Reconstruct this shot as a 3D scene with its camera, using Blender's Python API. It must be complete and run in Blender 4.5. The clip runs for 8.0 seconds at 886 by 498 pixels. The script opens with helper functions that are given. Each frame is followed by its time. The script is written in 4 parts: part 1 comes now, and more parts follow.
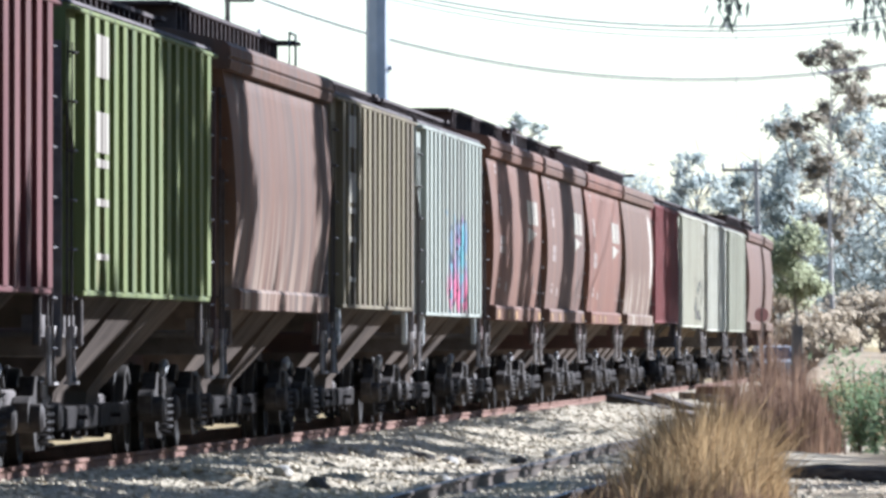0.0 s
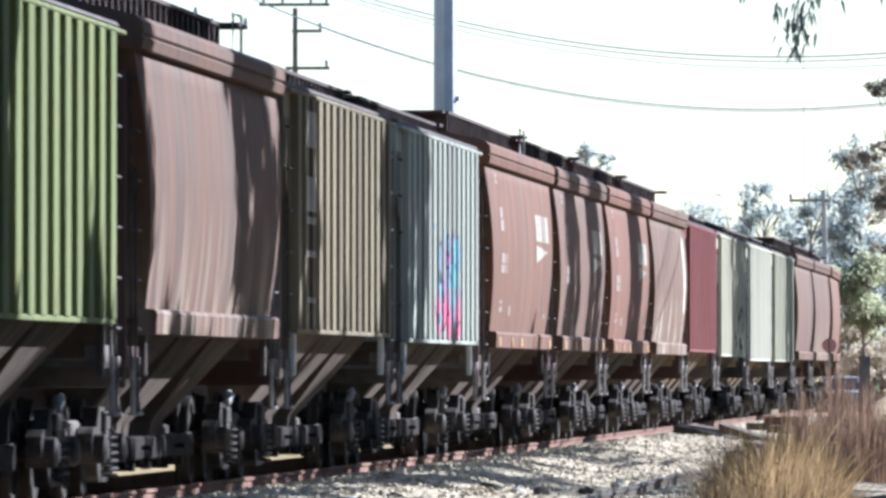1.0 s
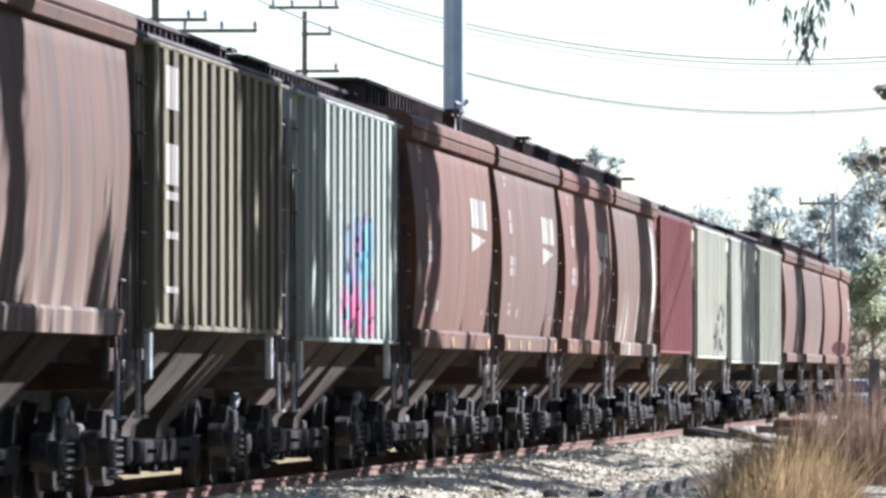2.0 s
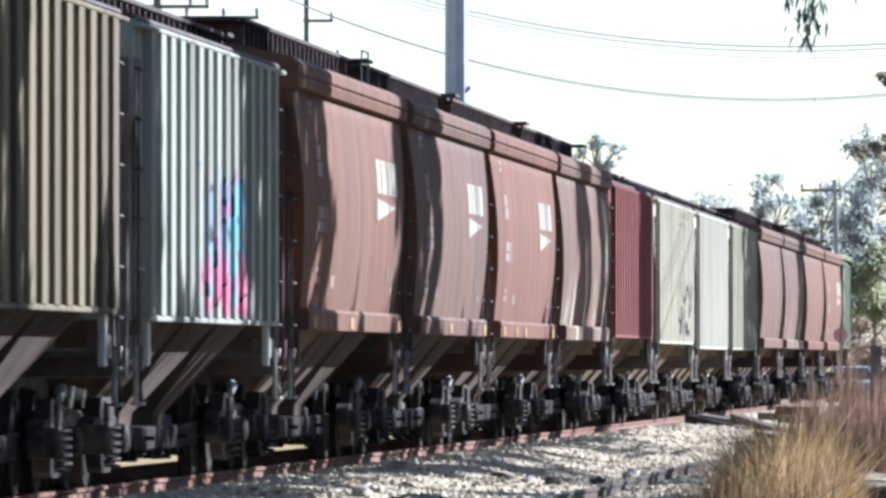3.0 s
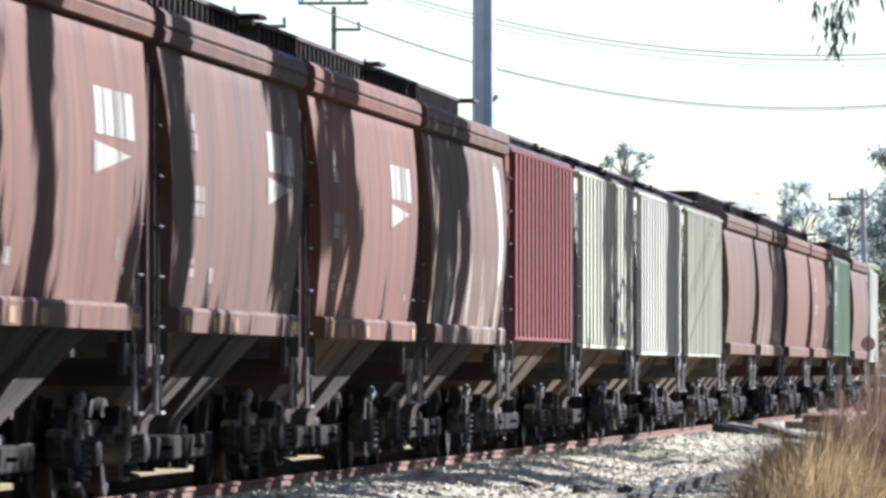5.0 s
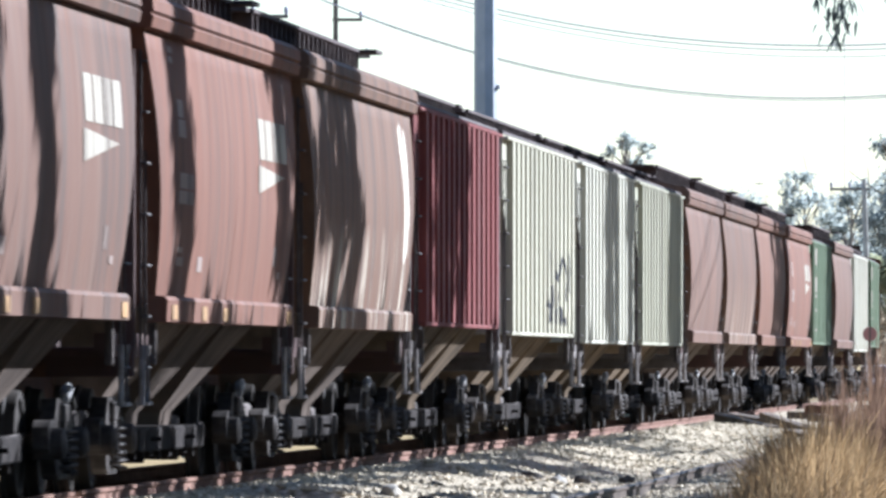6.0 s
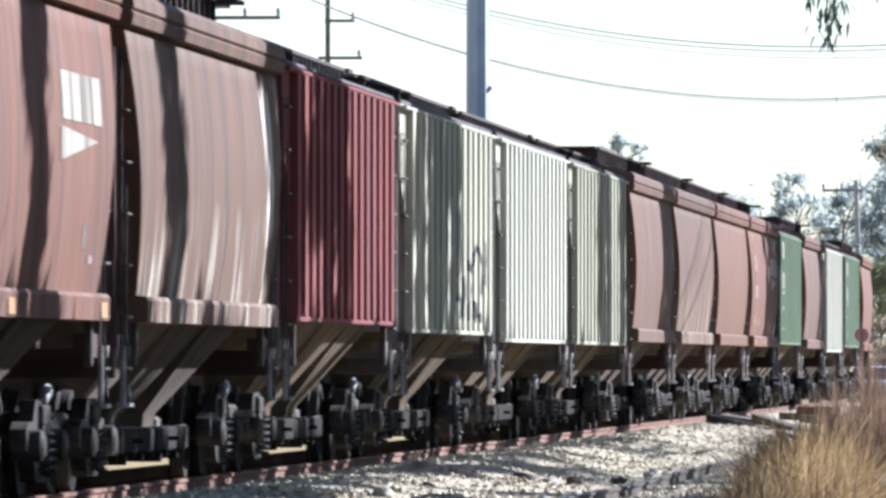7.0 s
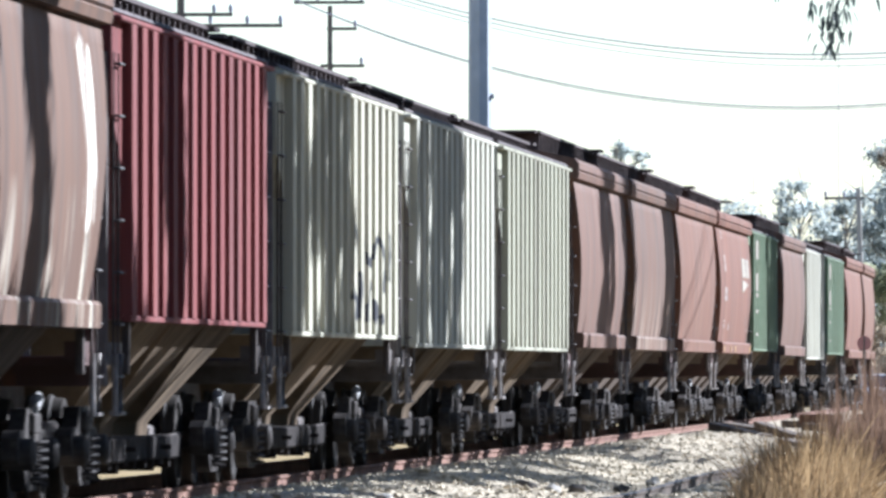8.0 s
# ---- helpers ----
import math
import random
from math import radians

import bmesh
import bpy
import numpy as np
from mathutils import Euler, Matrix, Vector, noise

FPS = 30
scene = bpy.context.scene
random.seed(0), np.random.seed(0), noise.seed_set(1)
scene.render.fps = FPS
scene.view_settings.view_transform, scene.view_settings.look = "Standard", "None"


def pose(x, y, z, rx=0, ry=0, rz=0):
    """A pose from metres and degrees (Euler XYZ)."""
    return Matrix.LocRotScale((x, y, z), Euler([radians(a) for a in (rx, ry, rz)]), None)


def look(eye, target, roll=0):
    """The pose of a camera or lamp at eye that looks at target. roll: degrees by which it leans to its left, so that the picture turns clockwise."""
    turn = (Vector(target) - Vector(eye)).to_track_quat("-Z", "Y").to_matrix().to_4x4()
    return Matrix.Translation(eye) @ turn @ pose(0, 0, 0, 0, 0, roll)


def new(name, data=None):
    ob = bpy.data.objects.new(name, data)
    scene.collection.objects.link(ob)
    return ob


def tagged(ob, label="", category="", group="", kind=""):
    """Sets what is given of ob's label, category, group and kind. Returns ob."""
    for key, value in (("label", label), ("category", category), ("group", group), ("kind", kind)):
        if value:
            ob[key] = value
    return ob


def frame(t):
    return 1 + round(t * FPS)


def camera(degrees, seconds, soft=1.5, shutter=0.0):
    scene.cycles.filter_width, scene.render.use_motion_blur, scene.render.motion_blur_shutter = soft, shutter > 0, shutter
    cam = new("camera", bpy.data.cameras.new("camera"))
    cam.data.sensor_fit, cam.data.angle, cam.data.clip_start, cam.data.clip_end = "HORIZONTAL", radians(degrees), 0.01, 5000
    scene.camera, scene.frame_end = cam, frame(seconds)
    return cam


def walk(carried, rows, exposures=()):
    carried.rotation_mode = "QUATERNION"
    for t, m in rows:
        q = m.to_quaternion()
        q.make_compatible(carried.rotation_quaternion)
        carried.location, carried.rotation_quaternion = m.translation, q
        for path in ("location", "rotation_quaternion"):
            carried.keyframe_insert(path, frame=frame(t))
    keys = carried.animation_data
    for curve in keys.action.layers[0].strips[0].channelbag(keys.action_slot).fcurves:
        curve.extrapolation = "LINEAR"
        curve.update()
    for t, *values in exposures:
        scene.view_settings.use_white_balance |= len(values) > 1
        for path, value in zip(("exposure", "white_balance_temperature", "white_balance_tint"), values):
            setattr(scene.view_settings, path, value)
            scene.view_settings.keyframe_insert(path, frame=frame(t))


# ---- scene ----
# z = 0 is the head of the main rails; the main track runs along y, and the camera stands beside it.
LENS = 18440.0          # focal length in picture units, 1568 across
EYE = (0.0, 0.0, 1.16)
cam = camera(math.degrees(2 * math.atan(784 / LENS)), 8.0, soft=3.0, shutter=0.4)


def aim(dx, dy):
    """The camera's pose: the hand sways the long lens by dx, dy from its last stand."""
    yaw = math.degrees(math.atan((1266 + dx) / LENS))
    tilt = math.degrees(math.atan((214 + dy) / LENS))
    return pose(*EYE, 90 + tilt, 0, yaw)


SWAY = [(0.0, -182, -50), (0.5, -88, 2), (1.0, -62, 4), (1.2, -81, -5), (1.75, -66, 6), (2.3, -31, 10), (2.5, -41, -4),
        (3.0, -42, -14), (3.5, -31, -7), (4.0, -16, 7), (4.5, 0, 10), (5.2, 8, -4), (6.0, 10, -16), (6.5, 0, -14),
        (7.0, -4, -14), (7.5, -4, -13), (8.0, 0, 0)]
walk(cam, [(t, aim(dx, dy)) for t, dx, dy in SWAY], exposures=[(0.0, 1.75, 5400, 11), (8.0, 1.75, 5400, 11)])

# ---- world and sun ----
SUN_AZ, SUN_EL = radians(48), radians(27)      # azimuth from +y towards +x
world = bpy.data.worlds.new("sky")
scene.world = world
world.use_nodes = True
wn = world.node_tree.nodes
sky = wn.new("ShaderNodeTexSky")
sky.sky_type, sky.sun_disc = "NISHITA", False
sky.sun_elevation, sky.sun_rotation = SUN_EL, SUN_AZ
sky.dust_density, sky.air_density, sky.ozone_density = 0.4, 1.0, 2.0
world.node_tree.links.new(sky.outputs[0], wn["Background"].inputs[0])
wn["Background"].inputs[1].default_value = 0.054
sun = new("sun", bpy.data.lights.new("sun", "SUN"))
sun.data.energy, sun.data.angle, sun.data.color = 5.0, radians(0.5), (1.0, 0.965, 0.92)
SUN_DIR = Vector((math.sin(SUN_AZ) * math.cos(SUN_EL), math.cos(SUN_AZ) * math.cos(SUN_EL), math.sin(SUN_EL)))
sun.matrix_world = look(SUN_DIR * 50, (0, 0, 0))


# ---- materials ----
class Nodes:
    """Short hand for building a node material."""

    def __init__(self, name, rough=0.7, metal=0.0):
        self.mat = bpy.data.materials.new(name)
        self.mat.use_nodes = True
        self.tree = self.mat.node_tree
        self.bsdf = self.tree.nodes["Principled BSDF"]
        self.bsdf.inputs["Roughness"].default_value = rough
        self.bsdf.inputs["Metallic"].default_value = metal
        self.coord = self.tree.nodes.new("ShaderNodeTexCoord").outputs["Object"]

    def node(self, kind, **ins):
        n = self.tree.nodes.new(kind)
        for k, v in ins.items():
            self.put(n.inputs[k.replace("_", " ")], v)
        return n

    def put(self, socket, v):
        if isinstance(v, bpy.types.NodeSocket):
            self.tree.links.new(v, socket)
        else:
            socket.default_value = (*v, 1) if isinstance(v, tuple) and len(v) == 3 and socket.type == "RGBA" else v

    def noise(self, scale, stretch=(1, 1, 1), detail=4.0, seed=0.0):
        m = self.node("ShaderNodeMapping", Vector=self.coord, Scale=stretch, Location=(seed * 3.1, seed * 7.7, seed * 1.9))
        return self.node("ShaderNodeTexNoise", Vector=m.outputs[0], Scale=scale, Detail=detail).outputs["Fac"]

    def ramp(self, fac, lo, hi):
        n = self.node("ShaderNodeMapRange", Value=fac)
        n.inputs["From Min"].default_value, n.inputs["From Max"].default_value = lo, hi
        return n.outputs[0]

    def math(self, op, a, b=0.0):
        n = self.tree.nodes.new("ShaderNodeMath")
        n.operation = op
        n.use_clamp = op in ("MULTIPLY", "ADD")
        self.put(n.inputs[0], a)
        self.put(n.inputs[1], b)
        return n.outputs[0]

    def mix(self, fac, a, b):
        n = self.tree.nodes.new("ShaderNodeMixRGB")
        self.put(n.inputs[0], fac)
        self.put(n.inputs[1], a)
        self.put(n.inputs[2], b)
        return n.outputs[0]

    def box(self, y, z, hy, hz, ragged=0.1, seed=0.0, soft=0.05):
        """A mask round a place on a wagon's side."""
        xyz = self.node("ShaderNodeSeparateXYZ", Vector=self.coord).outputs
        dy = self.math("DIVIDE", self.math("ABSOLUTE", self.math("SUBTRACT", xyz[1], y)), hy)
        dz = self.math("DIVIDE", self.math("ABSOLUTE", self.math("SUBTRACT", xyz[2], z)), hz)
        worst = self.math("MAXIMUM", dy, dz)
        n = self.math("SUBTRACT", self.noise(2.5, (1, 1, 1), 3, seed), 0.5)
        worst = self.math("SUBTRACT", worst, self.math("SUBTRACT", n, 0.0) if not ragged else self.node(
            "ShaderNodeMapRange", Value=n, **{"From_Min": -0.5, "From_Max": 0.5, "To_Min": -ragged * 4, "To_Max": ragged * 4}).outputs[0])
        return self.ramp(worst, 1.0 + soft, 1.0 - soft)

    def bump(self, height, strength, distance=0.02):
        b = self.node("ShaderNodeBump", Height=height, Strength=strength, Distance=distance)
        self.tree.links.new(b.outputs[0], self.bsdf.inputs["Normal"])

    def done(self, colour, rough=None):
        self.put(self.bsdf.inputs["Base Color"], colour)
        if rough is not None:
            self.put(self.bsdf.inputs["Roughness"], rough)
        return self.mat


def paint(name, colour, dirt=(0.055, 0.038, 0.030), amount=0.5, rust=0.2, fade=0.3, seed=0.0, rough=0.55, extra=None):
    """Weathered wagon paint: chalking, vertical dirt streaks, rust spots."""
    k = Nodes(name, rough)
    k.bsdf.inputs["Specular IOR Level"].default_value = 0.1
    pale = tuple(min(1, c * 1.05 + d) for c, d in zip(colour, (0.042, 0.036, 0.027)))
    col = k.mix(k.math("MULTIPLY", k.ramp(k.noise(0.45, (1, 1, 0.5), 4, seed), 0.35, 0.7), fade), colour, pale)
    streak = k.ramp(k.noise(1.0, (2.5, 2.5, 0.12), 5, seed + 1), 0.47, 0.66)
    col = k.mix(k.math("MULTIPLY", streak, amount), col, dirt)
    fine = k.ramp(k.noise(1.0, (6, 6, 0.45), 6, seed + 2), 0.50, 0.80)
    col = k.mix(k.math("MULTIPLY", fine, amount * 0.6), col, dirt)
    chalk = k.ramp(k.noise(1.0, (3.2, 3.2, 0.3), 6, seed + 5), 0.52, 0.75)
    col = k.mix(k.math("MULTIPLY", chalk, fade * 0.6), col, tuple(min(1, c * 0.75 + d) for c, d in zip(colour, (0.175, 0.155, 0.12))))
    spots = k.ramp(k.noise(3.0, (1, 1, 0.7), 6, seed + 3), 0.6, 0.7)
    col = k.mix(k.math("MULTIPLY", spots, rust), col, (0.16, 0.065, 0.03))
    if extra:
        col = extra(k, col)
    k.bump(k.noise(0.9, (1, 1, 0.6), 3, seed + 4), 0.35, 0.03)
    return k.done(col, k.ramp(k.noise(2.0, (1, 1, 0.3), 3, seed), -1.6, 1.2))


def plain(name, colour, colour2, scale=8.0, rough=0.8, metal=0.0, bump=0.3, distance=0.01, stretch=(1, 1, 1), gloss=0.12):
    """A rough surface of two tones at two scales."""
    k = Nodes(name, rough, metal)
    k.bsdf.inputs["Specular IOR Level"].default_value = gloss
    a = k.ramp(k.noise(scale, stretch, 6), 0.35, 0.65)
    b = k.ramp(k.noise(scale * 0.13, stretch, 3, 2.0), 0.35, 0.65)
    col = k.mix(a, colour, colour2)
    col = k.mix(k.math("MULTIPLY", b, 0.45), col, tuple(c * 0.6 for c in colour))
    k.bump(k.noise(scale * 2, stretch, 5), bump, distance)
    return k.done(col)


def leafy(name, colour, colour2, through_light=0.45, rough=0.6):
    """Leaves: every clump its own tone, some light comes through."""
    k = Nodes(name, rough)
    k.bsdf.inputs["Specular IOR Level"].default_value = 0.15
    rnd = k.tree.nodes.new("ShaderNodeNewGeometry").outputs["Random Per Island"]
    col = k.mix(rnd, colour, colour2)
    k.done(col)
    tr = k.node("ShaderNodeBsdfTranslucent", Color=col)
    ms = k.node("ShaderNodeMixShader", Fac=through_light)
    k.tree.links.new(k.bsdf.outputs[0], ms.inputs[1])
    k.tree.links.new(tr.outputs[0], ms.inputs[2])
    k.tree.links.new(ms.outputs[0], k.tree.nodes["Material Output"].inputs[0])
    return k.mat


# Lighter than bare steel: the haze over the dark underframe is in the colour.
STEEL = plain("underframe_steel", (0.11, 0.096, 0.090), (0.18, 0.158, 0.145), 6, 0.9, gloss=0.05)
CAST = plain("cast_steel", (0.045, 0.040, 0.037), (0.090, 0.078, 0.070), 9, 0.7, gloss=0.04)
TREAD = plain("wheel_steel", (0.040, 0.035, 0.032), (0.075, 0.066, 0.058), 9, 0.7, 0.0, gloss=0.04)
# Gate steel blackened to stand in for the shade under the wagons.
GATE_SHADE = plain("greasy_black_steel", (0.024, 0.021, 0.020), (0.050, 0.043, 0.039), 7, 0.9, gloss=0.03)
# Pale colour that stands in for the glints above the bogies.
GLINT_STEEL = plain("rubbed_bright_steel", (0.22, 0.21, 0.20), (0.50, 0.48, 0.46), 14, 0.7, 0.1, gloss=0.25)
LADDER = plain("ladder_steel", (0.045, 0.036, 0.033), (0.10, 0.08, 0.07), 6, 0.6)
STEP_STEEL = plain("step_steel", (0.18, 0.155, 0.14), (0.42, 0.38, 0.35), 7, 0.6)
# Hopper plate tone, also lifted to stand in for haze.
GREASY = plain("hopper_plate", (0.085, 0.067, 0.056), (0.165, 0.13, 0.105), 2.5, 0.9, stretch=(1, 1, 0.4), gloss=0.02)
RUSTED_PLATE = plain("rusted_hopper_plate", (0.085, 0.064, 0.045), (0.19, 0.143, 0.098), 2.0, 0.9, stretch=(1, 1, 0.3), gloss=0.02)
ROOF = plain("roof_grating", (0.05, 0.037, 0.035), (0.10, 0.073, 0.066), 5, 0.8, gloss=0.15)
PALE_STEEL = plain("galvanised_steel", (0.42, 0.42, 0.40), (0.6, 0.6, 0.57), 9, 0.5, 0.2)
RUSTY = plain("rusty_rail", (0.13, 0.066, 0.045), (0.22, 0.125, 0.09), 7, 0.8)
# Siding rails: the shade they stand in is put into this dark tone.
SHADED_RAIL = plain("worn_rail", (0.045, 0.035, 0.029), (0.12, 0.092, 0.072), 5, 0.5, 0.1)
SLEEPER = plain("sleeper_timber", (0.13, 0.105, 0.085), (0.24, 0.20, 0.16), 5, 0.9, bump=0.6, stretch=(1, 6, 6))
# Log wood, its colour darkened for the shadow that lies round it.
OLD_WOOD = plain("blackened_wood", (0.045, 0.037, 0.031), (0.11, 0.092, 0.076), 5, 0.9, bump=0.6, stretch=(1, 5, 5))
STONE = leafy("ballast_stone", (0.31, 0.26, 0.18), (0.68, 0.575, 0.415), 0.0, 0.9)
CONCRETE = plain("pole_concrete", (0.42, 0.44, 0.46), (0.52, 0.54, 0.56), 3, 0.85)
TIMBER = plain("pole_timber", (0.17, 0.15, 0.13), (0.27, 0.24, 0.2), 4, 0.9)
PALE_TIMBER = plain("limed_pole", (0.42, 0.40, 0.37), (0.55, 0.53, 0.48), 3, 0.9)
WIRE = plain("wire", (0.42, 0.40, 0.46), (0.52, 0.50, 0.56), 3, 0.6)
BARK = plain("bark", (0.20, 0.165, 0.13), (0.34, 0.29, 0.24), 3, 0.9, stretch=(1, 1, 0.3))
PALE_BARK = plain("pale_bark", (0.5, 0.46, 0.40), (0.64, 0.6, 0.54), 2, 0.8, stretch=(1, 1, 0.4))
WHITE = paint("white_lettering", (0.30, 0.27, 0.215), amount=0.9, rust=0.0, fade=0.0, seed=3)
FADED = paint("faded_lettering", (0.25, 0.195, 0.165), amount=0.9, rust=0.2, fade=0.0, seed=13)
YELLOW = paint("reflector_yellow", (0.33, 0.20, 0.09), amount=0.6, rust=0.0, fade=0.0, seed=4)
SIGN_RED = paint("sign_red", (0.36, 0.19, 0.18), amount=0.3, rust=0.1, seed=5)
# Gum leaf tone raised above real leaves, in place of distant haze.
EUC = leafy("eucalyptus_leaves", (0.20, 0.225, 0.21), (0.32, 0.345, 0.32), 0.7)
TWIG_LEAF = leafy("near_gum_leaves", (0.085, 0.095, 0.085), (0.15, 0.165, 0.145), 0.35)
# Far crowns: the haze before them is put into this pale colour.
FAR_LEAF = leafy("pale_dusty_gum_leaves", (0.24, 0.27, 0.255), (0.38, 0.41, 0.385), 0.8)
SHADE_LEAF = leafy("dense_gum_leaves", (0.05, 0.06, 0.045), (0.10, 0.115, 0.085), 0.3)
EUC_DRY = leafy("eucalyptus_leaves_browning", (0.22, 0.20, 0.155), (0.33, 0.285, 0.22), 0.65)
# Yellow-green, greyed and paled in colour for the haze.
WILLOW = leafy("bright_shrub_leaves", (0.25, 0.26, 0.155), (0.37, 0.375, 0.24), 0.75)
WEED = leafy("weed_leaves", (0.16, 0.22, 0.11), (0.29, 0.36, 0.20), 0.5)
DUSTY_BUSH = leafy("dusty_bush_leaves", (0.34, 0.28, 0.20), (0.50, 0.42, 0.31), 0.65)
STRAW = leafy("dry_grass", (0.15, 0.092, 0.043), (0.50, 0.35, 0.18), 0.4, 0.8)
BROWN_STALK = leafy("dry_stalks", (0.11, 0.065, 0.048), (0.31, 0.20, 0.13), 0.35, 0.9)


def ground_material():
    """Dry earth with dusty patches, and ballast beside the rails."""
    k = Nodes("ground_earth", 0.95)
    k.bsdf.inputs["Specular IOR Level"].default_value = 0.1
    earth = k.mix(k.ramp(k.noise(0.25, (1, 1, 1), 6), 0.35, 0.65), (0.22, 0.165, 0.105), (0.38, 0.295, 0.20))
    earth = k.mix(k.ramp(k.noise(1.7, (1, 1, 1), 6, 3), 0.45, 0.7), earth, (0.30, 0.235, 0.145))
    grit = k.mix(k.ramp(k.noise(13, (1, 1, 1), 5), 0.35, 0.65), (0.24, 0.20, 0.14), (0.56, 0.475, 0.345))
    x = k.node("ShaderNodeSeparateXYZ", Vector=k.coord).outputs[0]
    x = k.math("SUBTRACT", x, k.noise(0.6, (1, 1, 1), 4, 5))
    bed = k.math("MULTIPLY", k.ramp(x, -3.0, -3.7), k.ramp(x, -15.5, -14.5))
    bed = k.math("MULTIPLY", bed, k.ramp(k.node("ShaderNodeSeparateXYZ", Vector=k.coord).outputs[1], 330.0, 290.0))
    k.bump(k.noise(18, (1, 1, 1), 4), 0.8, 0.05)
    field = k.mix(k.ramp(k.noise(0.9, (1, 1, 1), 6, 9), 0.35, 0.65), (0.25, 0.175, 0.075), (0.36, 0.265, 0.13))
    earth = k.mix(k.ramp(x, -14.0, -16.0), earth, field)
    return k.done(k.mix(bed, earth, grit))


GROUND = ground_material()


# ---- mesh helpers ----
def clean(bm, angle=0.6):
    bmesh.ops.recalc_face_normals(bm, faces=bm.faces)
    for f in bm.faces:
        f.smooth = True
    for e in bm.edges:
        if len(e.link_faces) == 2 and e.calc_face_angle(0) > angle:
            e.smooth = False


def mesh_of(bm, name, material, angle=0.6):
    clean(bm, angle)
    me = bpy.data.meshes.new(name)
    bm.to_mesh(me)
    bm.free()
    me.materials.append(material)
    return me


def part(name, shape, material=None, parent=None, label=""):
    """Links a bmesh or a shared mesh as one object, under parent where given."""
    me = shape if isinstance(shape, bpy.types.Mesh) else mesh_of(shape, name, material)
    ob = new(name, me)
    if parent is not None:
        ob.parent = parent
    return tagged(ob, label)


def root(name, label, category, group="", kind=""):
    return tagged(new(name), label, category, group, kind)


def box(bm, x0, x1, y0, y1, z0, z1, bevel=0.0):
    vs = [bm.verts.new((x, y, z)) for z in (z0, z1) for x, y in ((x0, y0), (x1, y0), (x1, y1), (x0, y1))]
    faces = [bm.faces.new([vs[i] for i in q]) for q in
             ((3, 2, 1, 0), (4, 5, 6, 7), (0, 1, 5, 4), (1, 2, 6, 5), (2, 3, 7, 6), (3, 0, 4, 7))]
    if bevel:
        bmesh.ops.bevel(bm, geom=list({e for f in faces for e in f.edges}), offset=bevel, segments=1, affect="EDGES")


def tube(bm, points, radii, sides=8, caps=True):
    """A bent round bar through points."""
    pts = [Vector(p) for p in points]
    radii = radii if isinstance(radii, (list, tuple)) else [radii] * len(pts)
    rings = []
    for i, p in enumerate(pts):
        d = (pts[min(i + 1, len(pts) - 1)] - pts[max(i - 1, 0)]).normalized()
        a = d.cross((0, 0, 1)) if abs(d.z) < 0.95 else d.cross((0, 1, 0))
        a.normalize()
        b = d.cross(a)
        rings.append([bm.verts.new(p + (a * math.cos(q) + b * math.sin(q)) * radii[i])
                      for q in (2 * math.pi * j / sides for j in range(sides))])
    for r, s in zip(rings, rings[1:]):
        for j in range(sides):
            bm.faces.new((r[j], r[(j + 1) % sides], s[(j + 1) % sides], s[j]))
    if caps:
        bm.faces.new(rings[0][::-1])
        bm.faces.new(rings[-1])


def stack(bm, levels):
    """A hollow-looking body from oblong rings (z, half width, half length), bottom to top."""
    rings = []
    for z, w, l in levels:
        rings.append([bm.verts.new(p) for p in ((w, -l, z), (w, l, z), (-w, l, z), (-w, -l, z))])
    for r, s in zip(rings, rings[1:]):
        for j in range(4):
            bm.faces.new((r[j], r[(j + 1) % 4], s[(j + 1) % 4], s[j]))
    bm.faces.new(rings[0][::-1])
    bm.faces.new(rings[-1])


def prism(bm, outline, x0, x1):
    """An outline in y, z drawn out from x0 to x1."""
    a = [bm.verts.new((x0, y, z)) for y, z in outline]
    b = [bm.verts.new((x1, y, z)) for y, z in outline]
    n = len(a)
    for i in range(n):
        bm.faces.new((a[i], a[(i + 1) % n], b[(i + 1) % n], b[i]))
    bm.faces.new(a[::-1])
    bm.faces.new(b)


SHARED = {}


def shared(key, build, material):
    """A mesh built once and used by all alike parts."""
    if key not in SHARED:
        bm = bmesh.new()
        build(bm)
        SHARED[key] = mesh_of(bm, key, material)
    return SHARED[key]


def soup(name, verts, faces, material, smooth=False):
    me = bpy.data.meshes.new(name)
    me.from_pydata(verts.tolist() if hasattr(verts, "tolist") else verts, [], faces.tolist() if hasattr(faces, "tolist") else faces)
    me.materials.append(material)
    return me


# ---- ground ----
# heaps of tipped ballast between the tracks: x, y of the crest, height, half width, skew
HEAPS = [(-7.9, 97.0, 0.15, 1.1, -1.2), (-7.5, 107.5, 0.17, 1.0, -1.5), (-7.7, 118.5, 0.18, 1.2, -2.0), (-7.5, 162.0, 0.15, 1.2, -3.0)]


